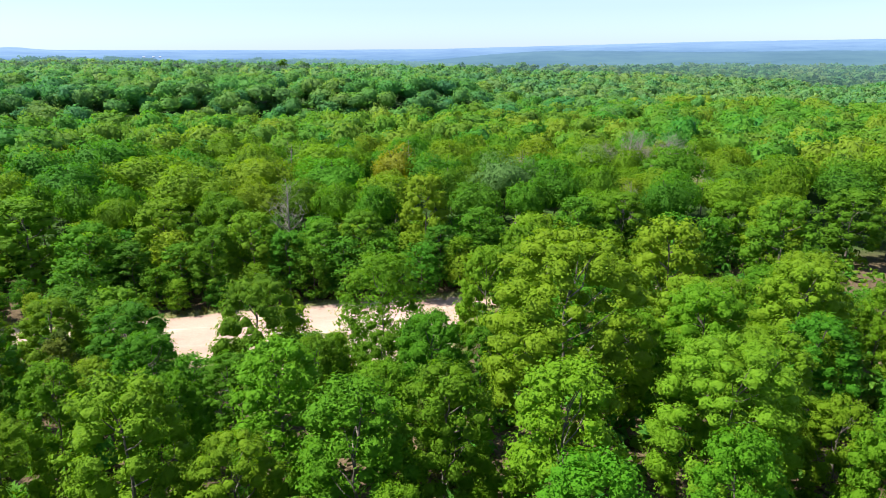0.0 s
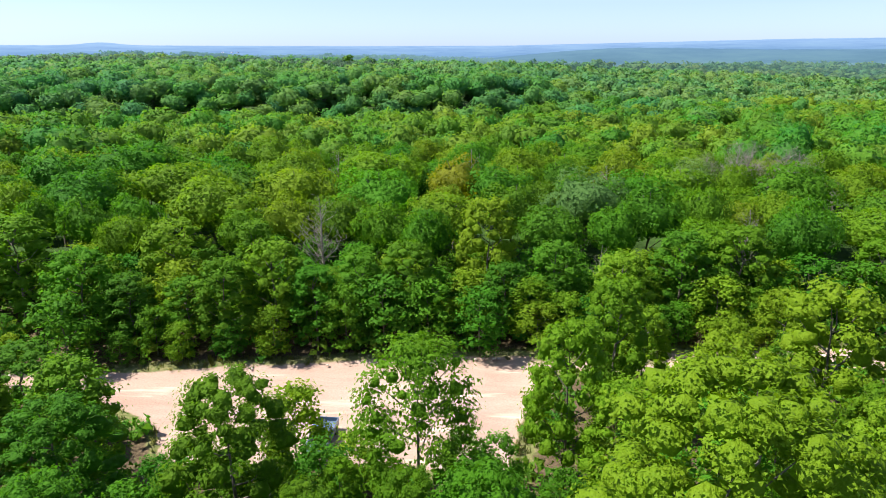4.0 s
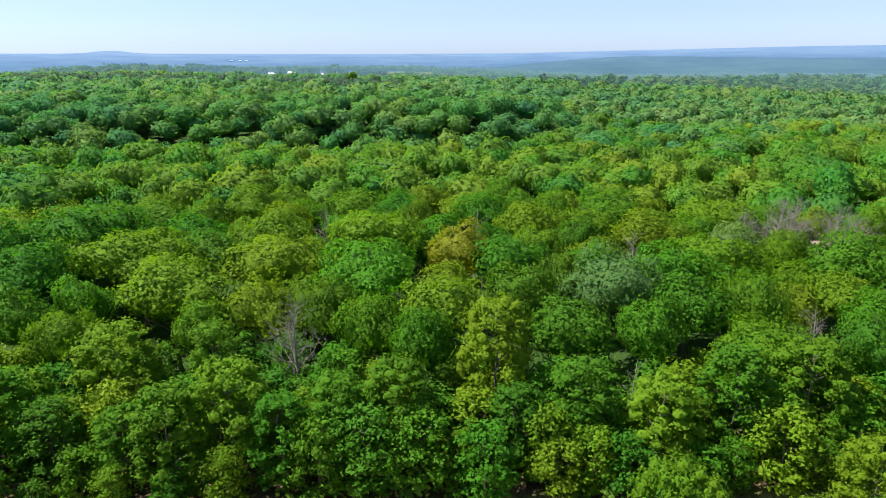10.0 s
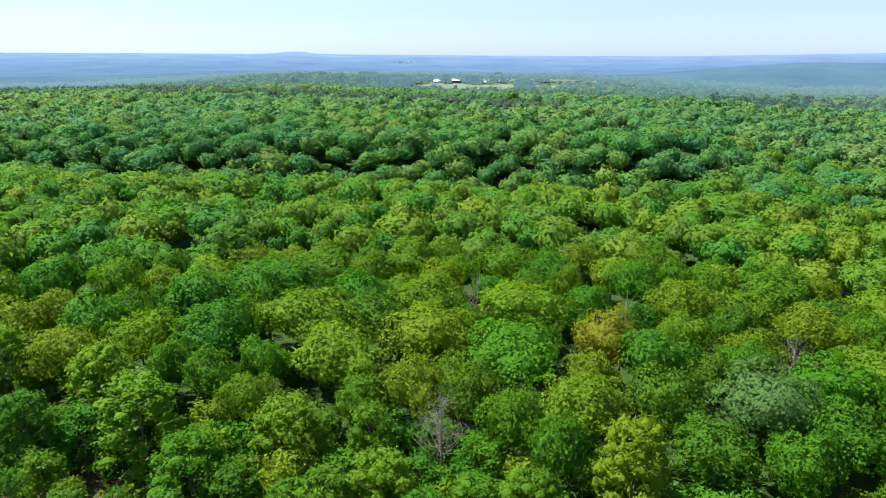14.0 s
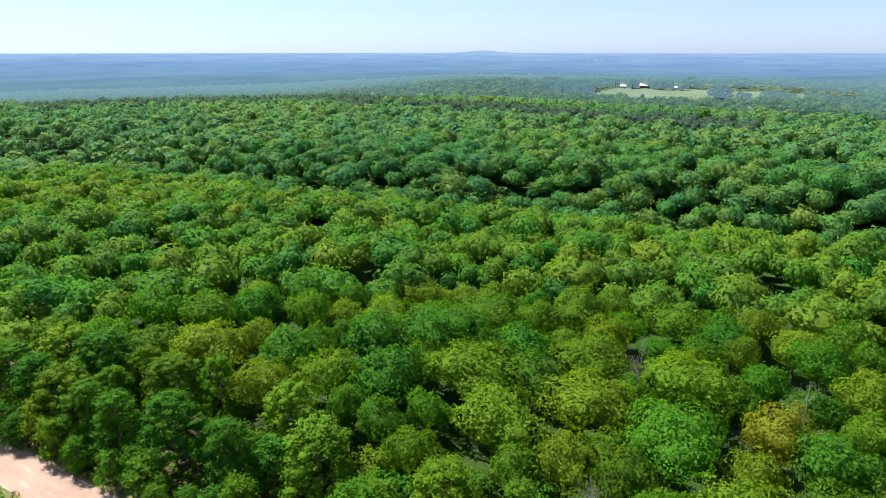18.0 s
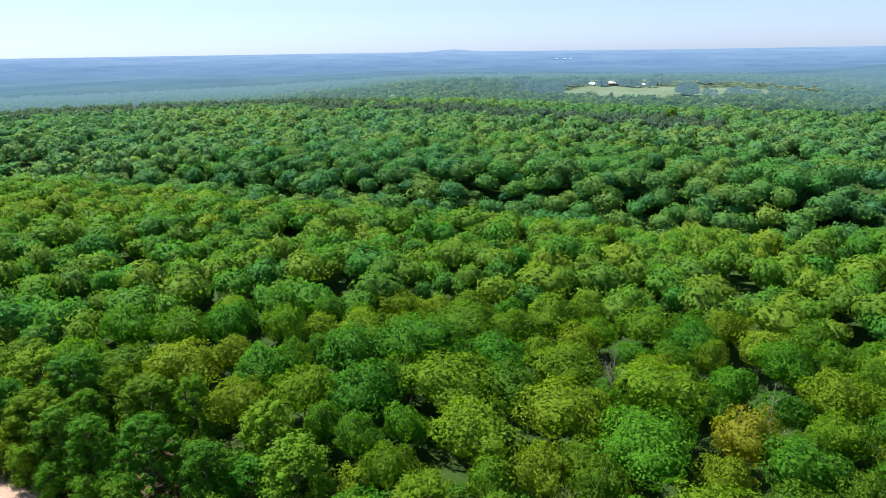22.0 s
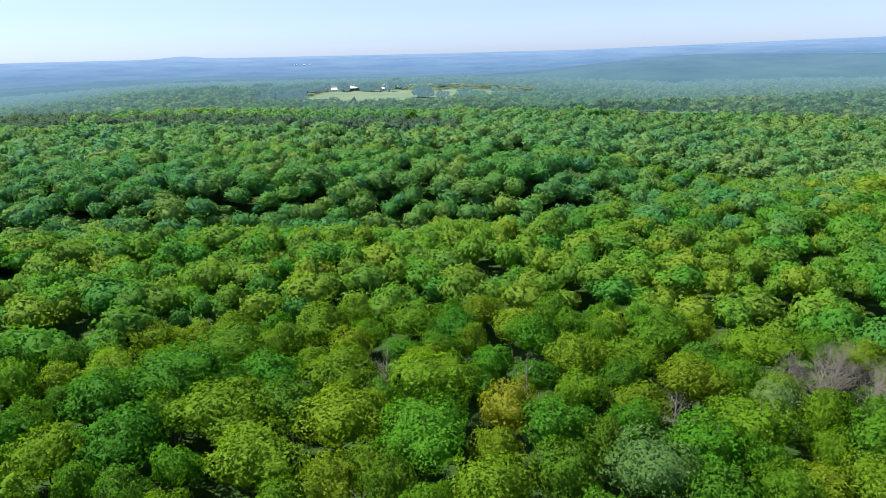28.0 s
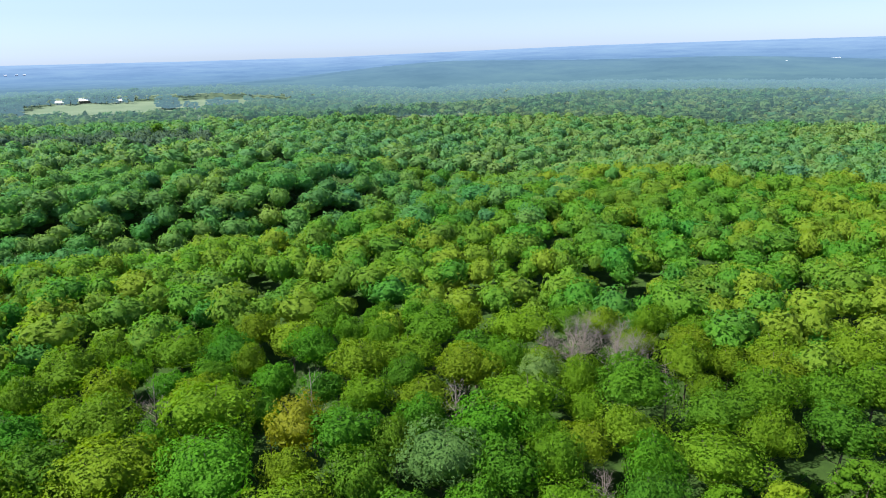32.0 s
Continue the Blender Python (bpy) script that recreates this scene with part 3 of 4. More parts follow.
# field colour also pales all ground beyond 600 m, as haze in the colour
for key, value in (("bare", bare), ("verge", smooth(-3.4, -0.6, C)), ("field", np.maximum(meadow_at(X, Y), 0.7 * smooth(600, 750, np.hypot(X, Y)))), ("green", smooth(55, 70, Y))):
    ground_mesh.attributes.new(key, 'FLOAT', 'POINT').data.foreach_set("value", value.astype(np.float32).ravel())
tagged(new("ground", ground_mesh), "leaf-littered forest floor with a bare pinkish dirt clearing", "ground", kind="structure")


# ---- far hills ----
def hill_material():
    m, n, l = material("haze_painted_hills")
    coord = n.new("ShaderNodeTexCoord")
    geo = n.new("ShaderNodeNewGeometry")
    tex = node(n, "ShaderNodeTexNoise", Scale=0.004, Detail=8.0, Roughness=0.68)
    l.new(coord.outputs["Object"], tex.inputs["Vector"])
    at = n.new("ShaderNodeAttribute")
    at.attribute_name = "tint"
    # haze painted as emission: bluer, then paler towards the horizon
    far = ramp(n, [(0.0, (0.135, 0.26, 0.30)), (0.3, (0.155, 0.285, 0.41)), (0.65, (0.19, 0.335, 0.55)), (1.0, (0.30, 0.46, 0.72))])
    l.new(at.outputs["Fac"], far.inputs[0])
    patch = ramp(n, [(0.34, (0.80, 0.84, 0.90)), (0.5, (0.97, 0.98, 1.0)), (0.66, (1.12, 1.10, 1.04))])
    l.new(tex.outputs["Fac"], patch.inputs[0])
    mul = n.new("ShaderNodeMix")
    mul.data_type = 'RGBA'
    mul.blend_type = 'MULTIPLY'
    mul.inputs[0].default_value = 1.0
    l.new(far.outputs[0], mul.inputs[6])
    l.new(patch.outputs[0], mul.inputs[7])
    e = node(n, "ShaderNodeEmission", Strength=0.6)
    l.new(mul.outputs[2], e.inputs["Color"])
    out = n.new("ShaderNodeOutputMaterial")
    l.new(e.outputs[0], out.inputs[0])
    return m


def hills():
    az = np.radians(np.linspace(-70, 75, 420))
    rr = np.r_[np.linspace(1180, 2000, 45), np.linspace(2040, 4800, 50)]
    A, R = np.meshgrid(az, rr)
    x, y = R * np.sin(A), R * np.cos(A)
    deg = np.degrees(A)
    top = np.interp(deg, [-70, -30, -8, 4, 14, 26, 40, 75], [56, 51, 44, 46, 62, 80, 86, 86])
    z = -16 + 15 * bumps(x / 420.0, y / 330.0, 1.5) * smooth(1200, 1700, R) + 17 * bumps(x / 800.0, y / 460.0, 4.0) * smooth(1800, 2600, R) * smooth(4400, 3600, R)
    z = z + (top - z) * smooth(2000, 4500, R) ** 1.3
    # the darker long ridge in front, to the right of the valley
    z = z + 34 * np.exp(-((R - 2300) / 420.0) ** 2) * smooth(-4, 16, deg) * smooth(62, 34, deg)
    z = z + 16 * np.exp(-((deg + 28.2) / 1.6) ** 2) * smooth(3600, 4300, R)
    z = z + np.random.default_rng(5).uniform(-1.2, 1.2, z.shape)
    # distance that drives the painted haze colour
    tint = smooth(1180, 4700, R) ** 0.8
    i = np.arange(A.size).reshape(A.shape)
    q = np.stack([i[:-1, :-1], i[:-1, 1:], i[1:, 1:], i[1:, :-1]], -1).reshape(-1, 4)
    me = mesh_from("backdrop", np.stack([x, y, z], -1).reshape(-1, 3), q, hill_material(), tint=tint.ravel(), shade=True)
    tagged(new("backdrop", me), "wooded hills on the horizon with blue haze painted as glow", "hills", kind="structure")


hills()


# ---- forms of tree ----
OAK_WORDS, HICK_WORDS = "broad oak with a lumpy green crown", "tall narrow hickory in full green leaf"
PALE_WORDS, MAPLE_WORDS = "yellow-green oak with pale sunlit leaves", "bright green maple with layered foliage"
# near forms carry many small leaves, those further off fewer and larger sprays
TIERS = {"h": (9000, 0.185, 6, 0.75, 0.1, 0.62), "n": (3900, 0.27, 4, 0.78, 0.09, 0.68)}
for tier, (n, size, spray, fill, shag, big) in TIERS.items():
    many = {"h": 78, "n": 58}[tier]
    for k in range(4):
        tree_kind(f"oak{k}{tier}", 11 + k, "oak_tree", OAK_WORDS, 15.0, 4.7, 2.8, many, n, size, NEAR_BRIGHT if tier == "h" else OAK, 0.2, 0.85, 0.15, 1, fill, spray, shag, big, 0.3)
        tree_kind(f"hick{k}{tier}", 31 + k, "hickory_tree", HICK_WORDS, 15.0, 3.7, 2.0, many, int(n * 0.9), size, NEAR_BRIGHT if tier == "h" else HICKORY, 0.17, 0.95, 0.15, 1, fill, spray, shag, big, 0.3)
    for k in range(3):
        tree_kind(f"light{k}{tier}", 41 + k, "pale_oak", PALE_WORDS, 15.0, 4.6, 2.8, many, n, size, LIGHT, 0.2, 0.85, 0.15, 1, fill, spray, shag, big, 0.3)
    tree_kind(f"maple0{tier}", 95, "maple_tree", MAPLE_WORDS, 15.0, 4.8, 2.6, many, n, size, MAPLE, 0.2, 0.6, 0.15, 1, fill, spray, shag, big, 0.2)
for k in range(4):
    canopy_kind(f"oak{k}m", 811 + k, "oak_tree", OAK_WORDS, OAK)
    canopy_kind(f"hick{k}m", 831 + k, "hickory_tree", HICK_WORDS, HICKORY, girth=4.3)
for k in range(3):
    canopy_kind(f"light{k}m", 841 + k, "pale_oak", PALE_WORDS, DULL)
canopy_kind("maple0m", 895, "maple_tree", MAPLE_WORDS, MAPLE, knobs=30)
canopy_kind("maple", 891, "maple_tree", MAPLE_WORDS, MAPLE, 4600, 0.3, 34, 5.4)
tree_kind("broad", 43, "pale_oak", "big spreading yellow-green oak with dense small leaves", 15.0, 4.7, 2.8, 120, 19000, 0.125, LIGHT, 0.14, 0.9, 0.15, 1, 0.76, 6, 0.1, 0.5, 0.25)
tree_kind("airy", 97, "pale_oak", "airy yellow-green oak with open branches", 15.0, 4.6, 4.0, 40, 9600, 0.2, LIGHT, 0.16, 0.8, 0.4, 1, 0.3, 8, 0.28, 1.05)
canopy_kind("silver", 892, "silver_maple", "rounded grey-green tree with pale leaves", SILVER, 4200, 0.28, 44, 5.0)
canopy_kind("olive", 893, "sassafras_tree", "rust-tinged olive-yellow tree in the canopy", OLIVE, 3000, 0.3, 34, 4.4)
tree_kind("cedar", 94, "cedar_tree", "slim brownish-green cedar among broadleaf trees", 9.0, 1.5, 0.6, 22, 3200, 0.17, CEDAR, 0.1, flat=1.3, fill=0.6)
for k in range(3):
    tree_kind(f"sap{k}", 101 + k, "sapling", "young light-green tree at the wood's edge", 7.0, 2.2, 0.7, 30, 2300, 0.22, (LIGHT, MAPLE, HICKORY)[k], 0.07, flat=0.95, fill=0.5, spray=4, shag=0.14, big=0.75)


# ---- trees one by one ----
rng = np.random.default_rng(3)
taken = []


def free(x, y, gap):
    return all((x - a) ** 2 + (y - b) ** 2 > ((gap + g) / 2) ** 2 for a, b, g in taken)


def put(key, x, y, h, gap, wide=1.0, label=""):
    taken.append((x, y, gap))
    if key + "m" in TREE_KINDS:
        key += "h" if y < 22 else "n" if y < 62 else "m"
    plant(key, x, y, h, float(rng.uniform(0, 360)), wide, label)


# trees that stand out, placed to fit the camera's view: form, x, y, height, room, breadth
MARKED = [
    # the canopy beyond the clearing
    ("maple", -13.5, 82.0, 16.5, 9.5, 1.2), ("olive", -1.5, 90.0, 17.2, 7.0, 1.0), ("silver", 18.3, 77.0, 16.4, 9.0, 1.15),
    ("light0", -2.5, 72.5, 14.5, 9.0, 1.25), ("hick1", 6.0, 87.0, 15.8, 7.5, 1.2), ("oak1", 26.4, 82.3, 16.2, 7.5, 1.15),
    ("light1", -46.0, 85.0, 16.5, 9.5, 1.35), ("light0", -36.5, 74.0, 16.0, 9.5, 1.3), ("oak2", -57.6, 76.0, 16.0, 8.0, 1.2),
    ("oak0", -58.0, 92.3, 17.5, 8.5, 1.3), ("maple0", -66.0, 84.9, 16.5, 8.5, 1.25), ("maple0", -76.5, 73.0, 15.5, 8.0, 1.2),
    ("oak3", -14.0, 98.0, 17.5, 8.0, 1.2), ("light0", 11.0, 111.0, 15.2, 8.0, 1.2), ("light1", -27.0, 86.0, 16.0, 8.5, 1.3),
    ("oak3", 35.0, 90.0, 16.0, 8.0, 1.2), ("silver", 40.0, 96.0, 15.0, 7.0, 0.9), ("hick2", 11.5, 68.0, 14.0, 7.0, 1.15),
    ("hick1", -109.0, 47.5, 13.5, 5.5, 1.2), ("oak2", -102.5, 48.5, 13.0, 5.5, 1.2), ("light1", -113.0, 55.0, 14.5, 6.5, 1.2), ("hick3", -95.5, 48.0, 12.5, 5.5, 1.2),
    ("oak0", -104.0, 56.5, 15.0, 6.5, 1.2), ("hick2", -88.5, 48.5, 12.5, 5.0, 1.2), ("maple0", -118.0, 48.0, 13.0, 5.5, 1.2),
    # the wood's edge along the clearing
    ("hick0", -31.5, 51.0, 8.5, 4.5, 1.45), ("hick2", -27.0, 50.6, 11.0, 4.5, 1.25), ("light0", -22.0, 53.0, 12.2, 5.5, 1.1),
    ("hick1", -17.0, 51.5, 9.8, 4.2, 1.3), ("hick3", -12.3, 54.2, 10.5, 4.6, 1.3), ("oak1", -6.6, 55.0, 11.5, 5.0, 1.1),
    ("sap0", -1.1, 52.3, 5.5, 3.0, 1.2), ("hick0", 4.8, 55.0, 9.2, 4.4, 1.3), ("light1", 18.2, 54.0, 10.8, 5.5, 1.15),
    ("hick1", -38.0, 50.5, 9.0, 4.5, 1.4), ("oak2", -44.0, 51.5, 11.5, 5.5, 1.2), ("hick3", 11.0, 56.0, 11.5, 5.0, 1.2),
    ("hick2", -26.5, 61.5, 12.4, 6.0, 1.0), ("sap1", -17.0, 59.0, 7.0, 4.0, 1.2), ("sap2", -26.0, 48.4, 4.5, 3.0, 1.3), ("maple0", -79.0, 51.5, 13.5, 7.0, 1.1),
    ("hick2", 26.0, 57.0, 12.5, 5.5, 1.2), ("oak0", 33.5, 58.0, 13.0, 6.0, 1.1), ("light0", 34.0, 47.0, 9.0, 5.0, 1.2),
]
# the wood between the start and the clearing: form, x, y, level of the top, room, breadth
FORE = [
    ("hick0", -29.6, 25.2, 11.4, 6.0, 1.25), ("oak0", -13.7, 14.8, 15.8, 6.0, 0.95), ("sap0", -13.1, 25.8, 9.0, 3.4, 1.0),
    ("airy", -3.1, 19.4, 16.1, 5.5, 0.92), ("light2", 7.6, 25.9, 14.4, 6.0, 0.74), ("light1", 13.4, 35.8, 14.2, 6.0, 0.78),
    ("light2", 21.2, 31.1, 11.2, 5.5, 0.85), ("light0", 29.3, 31.1, 15.4, 6.5, 1.0), ("broad", 9.8, 4.0, 22.0, 10.0, 1.1),
    ("maple0", -25.5, 17.0, 12.8, 5.5, 1.15), ("oak0", -37.1, 30.5, 9.8, 5.5, 1.35), ("light0", 31.5, 10.4, 17.0, 6.5, 1.0),
    ("broad", 17.4, -4.6, 17.6, 8.0, 1.1), ("hick1", 7.0, -7.0, 18.0, 6.0, 1.1), ("hick2", -4.5, -5.6, 16.6, 5.5, 1.15),
    ("hick0", -9.6, 1.0, 16.2, 5.5, 1.15), ("light0", -17.2, -4.6, 16.8, 6.0, 1.0), ("maple0", -20.5, 8.0, 14.0, 5.5, 0.9),
    ("light0", 39.0, 20.5, 14.5, 6.0, 1.1), ("oak2", 42.0, 32.0, 9.0, 6.0, 1.1), ("oak0", 49.6, 41.7, 15.0, 7.5, 1.1),
    ("light0", 17.4, 40.6, 9.6, 4.2, 0.85), ("sap1", 0.8, 15.5, 10.0, 4.0, 1.1), ("oak2", 0.5, 7.5, 15.0, 5.5, 0.9),
    ("cedar", 0.6, 1.5, 13.6, 2.5, 1.0), ("cedar", -31.5, 17.5, 10.5, 2.5, 1.0), ("cedar", -7.0, -10.0, 12.5, 2.5, 1.0),
    ("cedar", -29.0, 12.0, 12.0, 2.5, 1.0), ("light0", 24.5, 38.5, 9.5, 4.6, 0.9), ("sap2", 33.5, 44.0, 5.5, 3.5, 1.4),
]
for key, x, y, top, gap, wide in FORE:
    put(key, x, y, top - float(land(x, y)), gap, wide)
for key, x, y, h, gap, wide in MARKED:
    put(key, x, y, h, gap, wide)
dead_tree("dead_tree", -18.5, 64.0, 15.5, 5, "grey leafless dead tree among green oaks", 34, 0.5, 0, 8)
dead_tree("dead_tree", 16.4, 59.2, 10.5, 6, "bleached broken snag with a forked crooked top", 9, 0.32, 4)
dead_tree("dead_tree", 1.5, 98.5, 16.0, 7, "fallen-limbed white dead tree in the canopy", 14, 0.5, 10)
for x, y, h, s in ((50.5, 106, 16.5, 8), (53.5, 108.5, 16.5, 9), (58.5, 104, 16.0, 10), (59.0, 97.5, 16.0, 11), (46.5, 108, 14.0, 12)):
    dead_tree("dead_tree", x, y, h, s, "thin grey dying tree with bare twigs", 60, 0.62, 0, 10)
for x, y, h, s in ((24.5, 93.0, 14.5, 13), (63.0, 92.0, 11.5, 14), (38.0, 66.5, 13.0, 15), (-24.0, 104.0, 15.0, 16)):
    dead_tree("dead_tree", x, y, h, s, "half-dead grey tree between green crowns", 30, 0.5, 0, 7)
for x, y in ((-18.5, 64.0), (16.4, 59.2), (1.5, 98.5), (50.5, 106), (53.5, 108.5), (58.5, 104), (59.0, 97.5), (46.5, 108), (24.5, 93.0), (63.0, 92.0), (38.0, 66.5), (-24.0, 104.0)):
    taken.append((x, y, 5.5 if x == -18.5 else 4.4))
for x, y, h in ((55.0, 103.5, 6.5), (49.5, 101.0, 6.0), (60.5, 109.0, 7.0), (53.0, 112.0, 7.5)):
    put("sap2", x, y, h, 3.0, 1.2)


# foreground wood between the start and the clearing
tries = 0
while tries < 6000:
    tries += 1
    x, y = float(rng.uniform(-46, 56)), float(rng.uniform(-24, 44))
    if abs(x) > 13 + 0.8 * (y + 38) or cleared(x, y) > -1.5 or (x < -22 and y > 21) or (x > 8 and y > 36):
        continue
    gap = float(rng.uniform(4.6, 6.4))
    if not free(x, y, gap):
        continue
    tall = float(rng.uniform(8, 12.5))
    if -26 - 0.2 * y < x < 10:
        tall = min(tall, 33.7 * (1 - (y + 37) / (72.0 if x < -12 else 77.0)) - float(land(x, y)) - 0.6)
    if x > 8 and y > 24:
        tall = min(tall, 5.5)
    if tall < 3.0:
        continue
    if tall < 7.0:
        put(f"sap{rng.integers(3)}", x, y, tall, 2.8, float(rng.uniform(0.9, 1.3)))
    else:
        put(str(rng.choice(["oak0", "oak1", "hick0", "hick2", "maple0", "light0", "light1", "light2", "light0", "light2"])), x, y, tall, gap, float(rng.uniform(0.85, 1.1)))

# edge of the wood beyond the clearing, and the wood behind it
tries = 0
while tries < 2500:
    tries += 1
    x, y = float(rng.uniform(-125, 75)), float(rng.uniform(37, 60))
    c = float(cleared(x, y))
    if c > -0.8 or c < -5.0 or y < 41 + 0.05 * x or (x > 5 and y < 50.5) or not free(x, y, 3.0):
        continue
    put(f"sap{rng.integers(3)}", x, y, float(rng.uniform(3.5, 9.0)), 3.0, float(rng.uniform(1.0, 1.35)))
tries = 0
NEAR = 135.0
while tries < 16000 and len(taken) < 900:
    tries += 1
    a, d = math.radians(float(rng.uniform(-76, 54))), math.sqrt(float(rng.uniform(38 ** 2, NEAR ** 2)))
    x, y = d * math.sin(a), d * math.cos(a)
    if cleared(x, y) > -2.6 or y < 41 + 0.05 * x or (x > 5 and y < 53):
        continue
    if open_sky(x, y):
        continue
    gap = float(rng.uniform(5.8, 11.2))
    if not free(x, y, gap):
        continue
    tall = float(rng.uniform(11.5, 15.0)) + 0.3 * (gap - 5.0)
    if y < 60 + 0.04 * x:
        tall *= 0.85
    kinds = ["oak0", "oak1", "oak2", "oak3", "oak1", "oak3", "light0", "light1", "light2", "hick0", "hick1", "hick2", "hick3", "maple0"]
    if x > 38:
        kinds = ["light0", "light1", "light2", "light1", "oak0", "oak2", "hick1"]
    put(str(rng.choice(kinds)), x, y, tall, gap, float(rng.uniform(1.5, 1.8)) * (gap + 0.6) / tall)


# young trees in the gaps behind the wood's edge
tries = 0
while tries < 700:
    tries += 1
    x, y = float(rng.uniform(-75, 45)), float(rng.uniform(53, 68))
    if cleared(x, y) > -3.0 or not free(x, y, 1.6):
        continue
    put(f"sap{rng.integers(3)}", x, y, float(rng.uniform(6.0, 9.5)), 3.0, float(rng.uniform(1.0, 1.35)))


# ---- woods that nobody could count ----
def wood_points(r0, r1, step, seed):
    g = np.random.default_rng(seed)
    n = int(r1 / step) + 2
    i, j = np.meshgrid(np.arange(-n, n + 1), np.arange(-int(0.3 * n), n + 1))
    x = (i + 0.5 * (j % 2)) * step + g.uniform(-0.5, 0.5, i.shape) * step
    y = j * step * 0.87 + g.uniform(-0.5, 0.5, i.shape) * step
    x, y = x.ravel(), y.ravel()
    r, a = np.hypot(x, y), np.degrees(np.arctan2(x, y))
    keep = (g.random(x.shape) < 0.93) & (r > r0) & (r < r1) & (a > -72) & (a < 53) & (cleared(x, y) < -2.0) & (meadow_at(x, y) < 0.3) & ~open_sky(x, y)
    return x[keep], y[keep], g


def scatter(name, label, templates, x, y, g, mat, tall, category="woods", haze=None, wide=(0.8, 1.4)):
    """Many trees in one mesh, each a turned and scaled copy of a template."""
    verts, faces, tints, norms, o = [], [], [], [], 0
    pick = g.integers(len(templates), size=len(x))
    turn, size = g.uniform(0, 6.283, len(x)), g.uniform(*tall, len(x))
    grove = 0.5 + 0.35 * bumps(x / 38.0, y / 31.0, 7.0)
    tone = np.clip(grove + g.normal(0, 0.24, len(x)) + 0.22 * smooth(30, 110, x), 0, 1)
    z = land(x, y)
    for t, (tv, tf, th, tn) in enumerate(templates):
        w = np.flatnonzero(pick == t)
        if not len(w):
            continue
        c, s = np.cos(turn[w])[:, None], np.sin(turn[w])[:, None]
        k = (size[w] / th)[:, None]
        kw = k * g.uniform(*wide, len(w))[:, None]
        vx, vy, vz = tv.T
        v = np.stack([x[w][:, None] + kw * (c * vx - s * vy), y[w][:, None] + kw * (s * vx + c * vy), z[w][:, None] + k * vz], -1)
        f = tf[None] + (np.arange(len(w)) * len(tv))[:, None, None] + o
        o += v.shape[0] * v.shape[1]
        verts.append(v.reshape(-1, 3))
        norms.append(np.stack([c * tn[:, 0] - s * tn[:, 1], s * tn[:, 0] + c * tn[:, 1], 0 * c + tn[:, 2]], -1).reshape(-1, 3))
        faces.append(f.reshape(-1, tf.shape[1]))
        tints.append(np.repeat(tone[w], len(tv)))
    verts = np.concatenate(verts)
    me = mesh_from(name, verts, np.concatenate(faces), mat, tint=np.concatenate(tints), shade=True, normals=np.concatenate(norms))
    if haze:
        # painted haze glow grows with distance from the origin
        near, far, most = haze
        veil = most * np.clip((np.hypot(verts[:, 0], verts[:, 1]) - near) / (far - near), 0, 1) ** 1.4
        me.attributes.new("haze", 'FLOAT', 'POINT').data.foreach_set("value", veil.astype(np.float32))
    return tagged(new(name, me), label, category, kind="stuff")


def pine_zone(x, y):
    """Where the dark pine stands lie along the crest."""
    r_, a_ = np.hypot(x, y), np.degrees(np.arctan2(x, y))
    w = 15.0 * bumps(a_ / 3.1, r_ / 60.0, 3.0)
    back = np.interp(a_, [-76, -40, -22], [560, 560, 440])
    front = np.interp(a_, [-42, -30, -22, -10, -2], [492, 468, 418, 398, 396])
    return ((a_ < -34) & (a_ > -64) & (np.abs(r_ - back + 2) < 30 + w)) | ((a_ > -41) & (a_ < -6) & (np.abs(r_ - front) < 24 + w))


mid = [billow(200 + k, 2, 450, 0.72, 24, -0.7) for k in range(10)]
px_, py_, g_ = wood_points(60.0, 330.0, 7.0, 21)
grid = {}
for a, b, g2 in taken:
    grid.setdefault((int(a // 12), int(b // 12)), []).append((a, b, g2))


def clear_of(x, y):
    cx, cy = int(x // 12), int(y // 12)
    for i in (-1, 0, 1):
        for j in (-1, 0, 1):
            for a, b, g2 in grid.get((cx + i, cy + j), ()):
                if (x - a) ** 2 + (y - b) ** 2 < (2.6 + 0.42 * g2) ** 2:
                    return False
    return True


ok = np.array([math.hypot(a, b) > NEAR + 6 or (clear_of(a, b) and math.hypot(a, b) > NEAR - 12) for a, b in zip(px_, py_)])
px_, py_ = px_[ok], py_[ok]
past = py_ > lip_at(px_) + 14 + g_.uniform(-1, 1, len(px_)) * 75 * smooth(0, 70, px_)
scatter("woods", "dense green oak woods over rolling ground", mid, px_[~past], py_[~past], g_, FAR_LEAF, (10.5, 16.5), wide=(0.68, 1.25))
scatter("woods", "bluer green woods rising behind the hollow, haze put into leaf colour", mid, px_[past], py_[past], g_, HOLLOW_HAZE_LEAF, (11.0, 17.0), wide=(0.75, 1.4))

lumps = [billow(300 + k, 1, 115, 1.3, 14, -0.6) for k in range(8)]
px_, py_, g_ = wood_points(150.0, 345.0, 7.6, 26)
slope = (np.abs((py_ - lip_at(px_)) - 34) < 34) & (px_ < 20)
scatter("understory", "lower green trees filling the wooded hollow", lumps, px_[slope], py_[slope], g_, HOLLOW_HAZE_LEAF, (6.0, 9.0), wide=(1.3, 1.9))
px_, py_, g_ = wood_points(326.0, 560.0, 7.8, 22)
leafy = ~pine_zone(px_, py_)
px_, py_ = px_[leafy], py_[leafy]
scatter("distant_woods", "green woods rolling away over the valley, haze put into leaf colour", lumps, px_, py_, g_, VALLEY_HAZE_LEAF, (11.0, 16.0), wide=(0.8, 1.4))
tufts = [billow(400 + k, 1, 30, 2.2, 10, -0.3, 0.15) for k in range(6)]
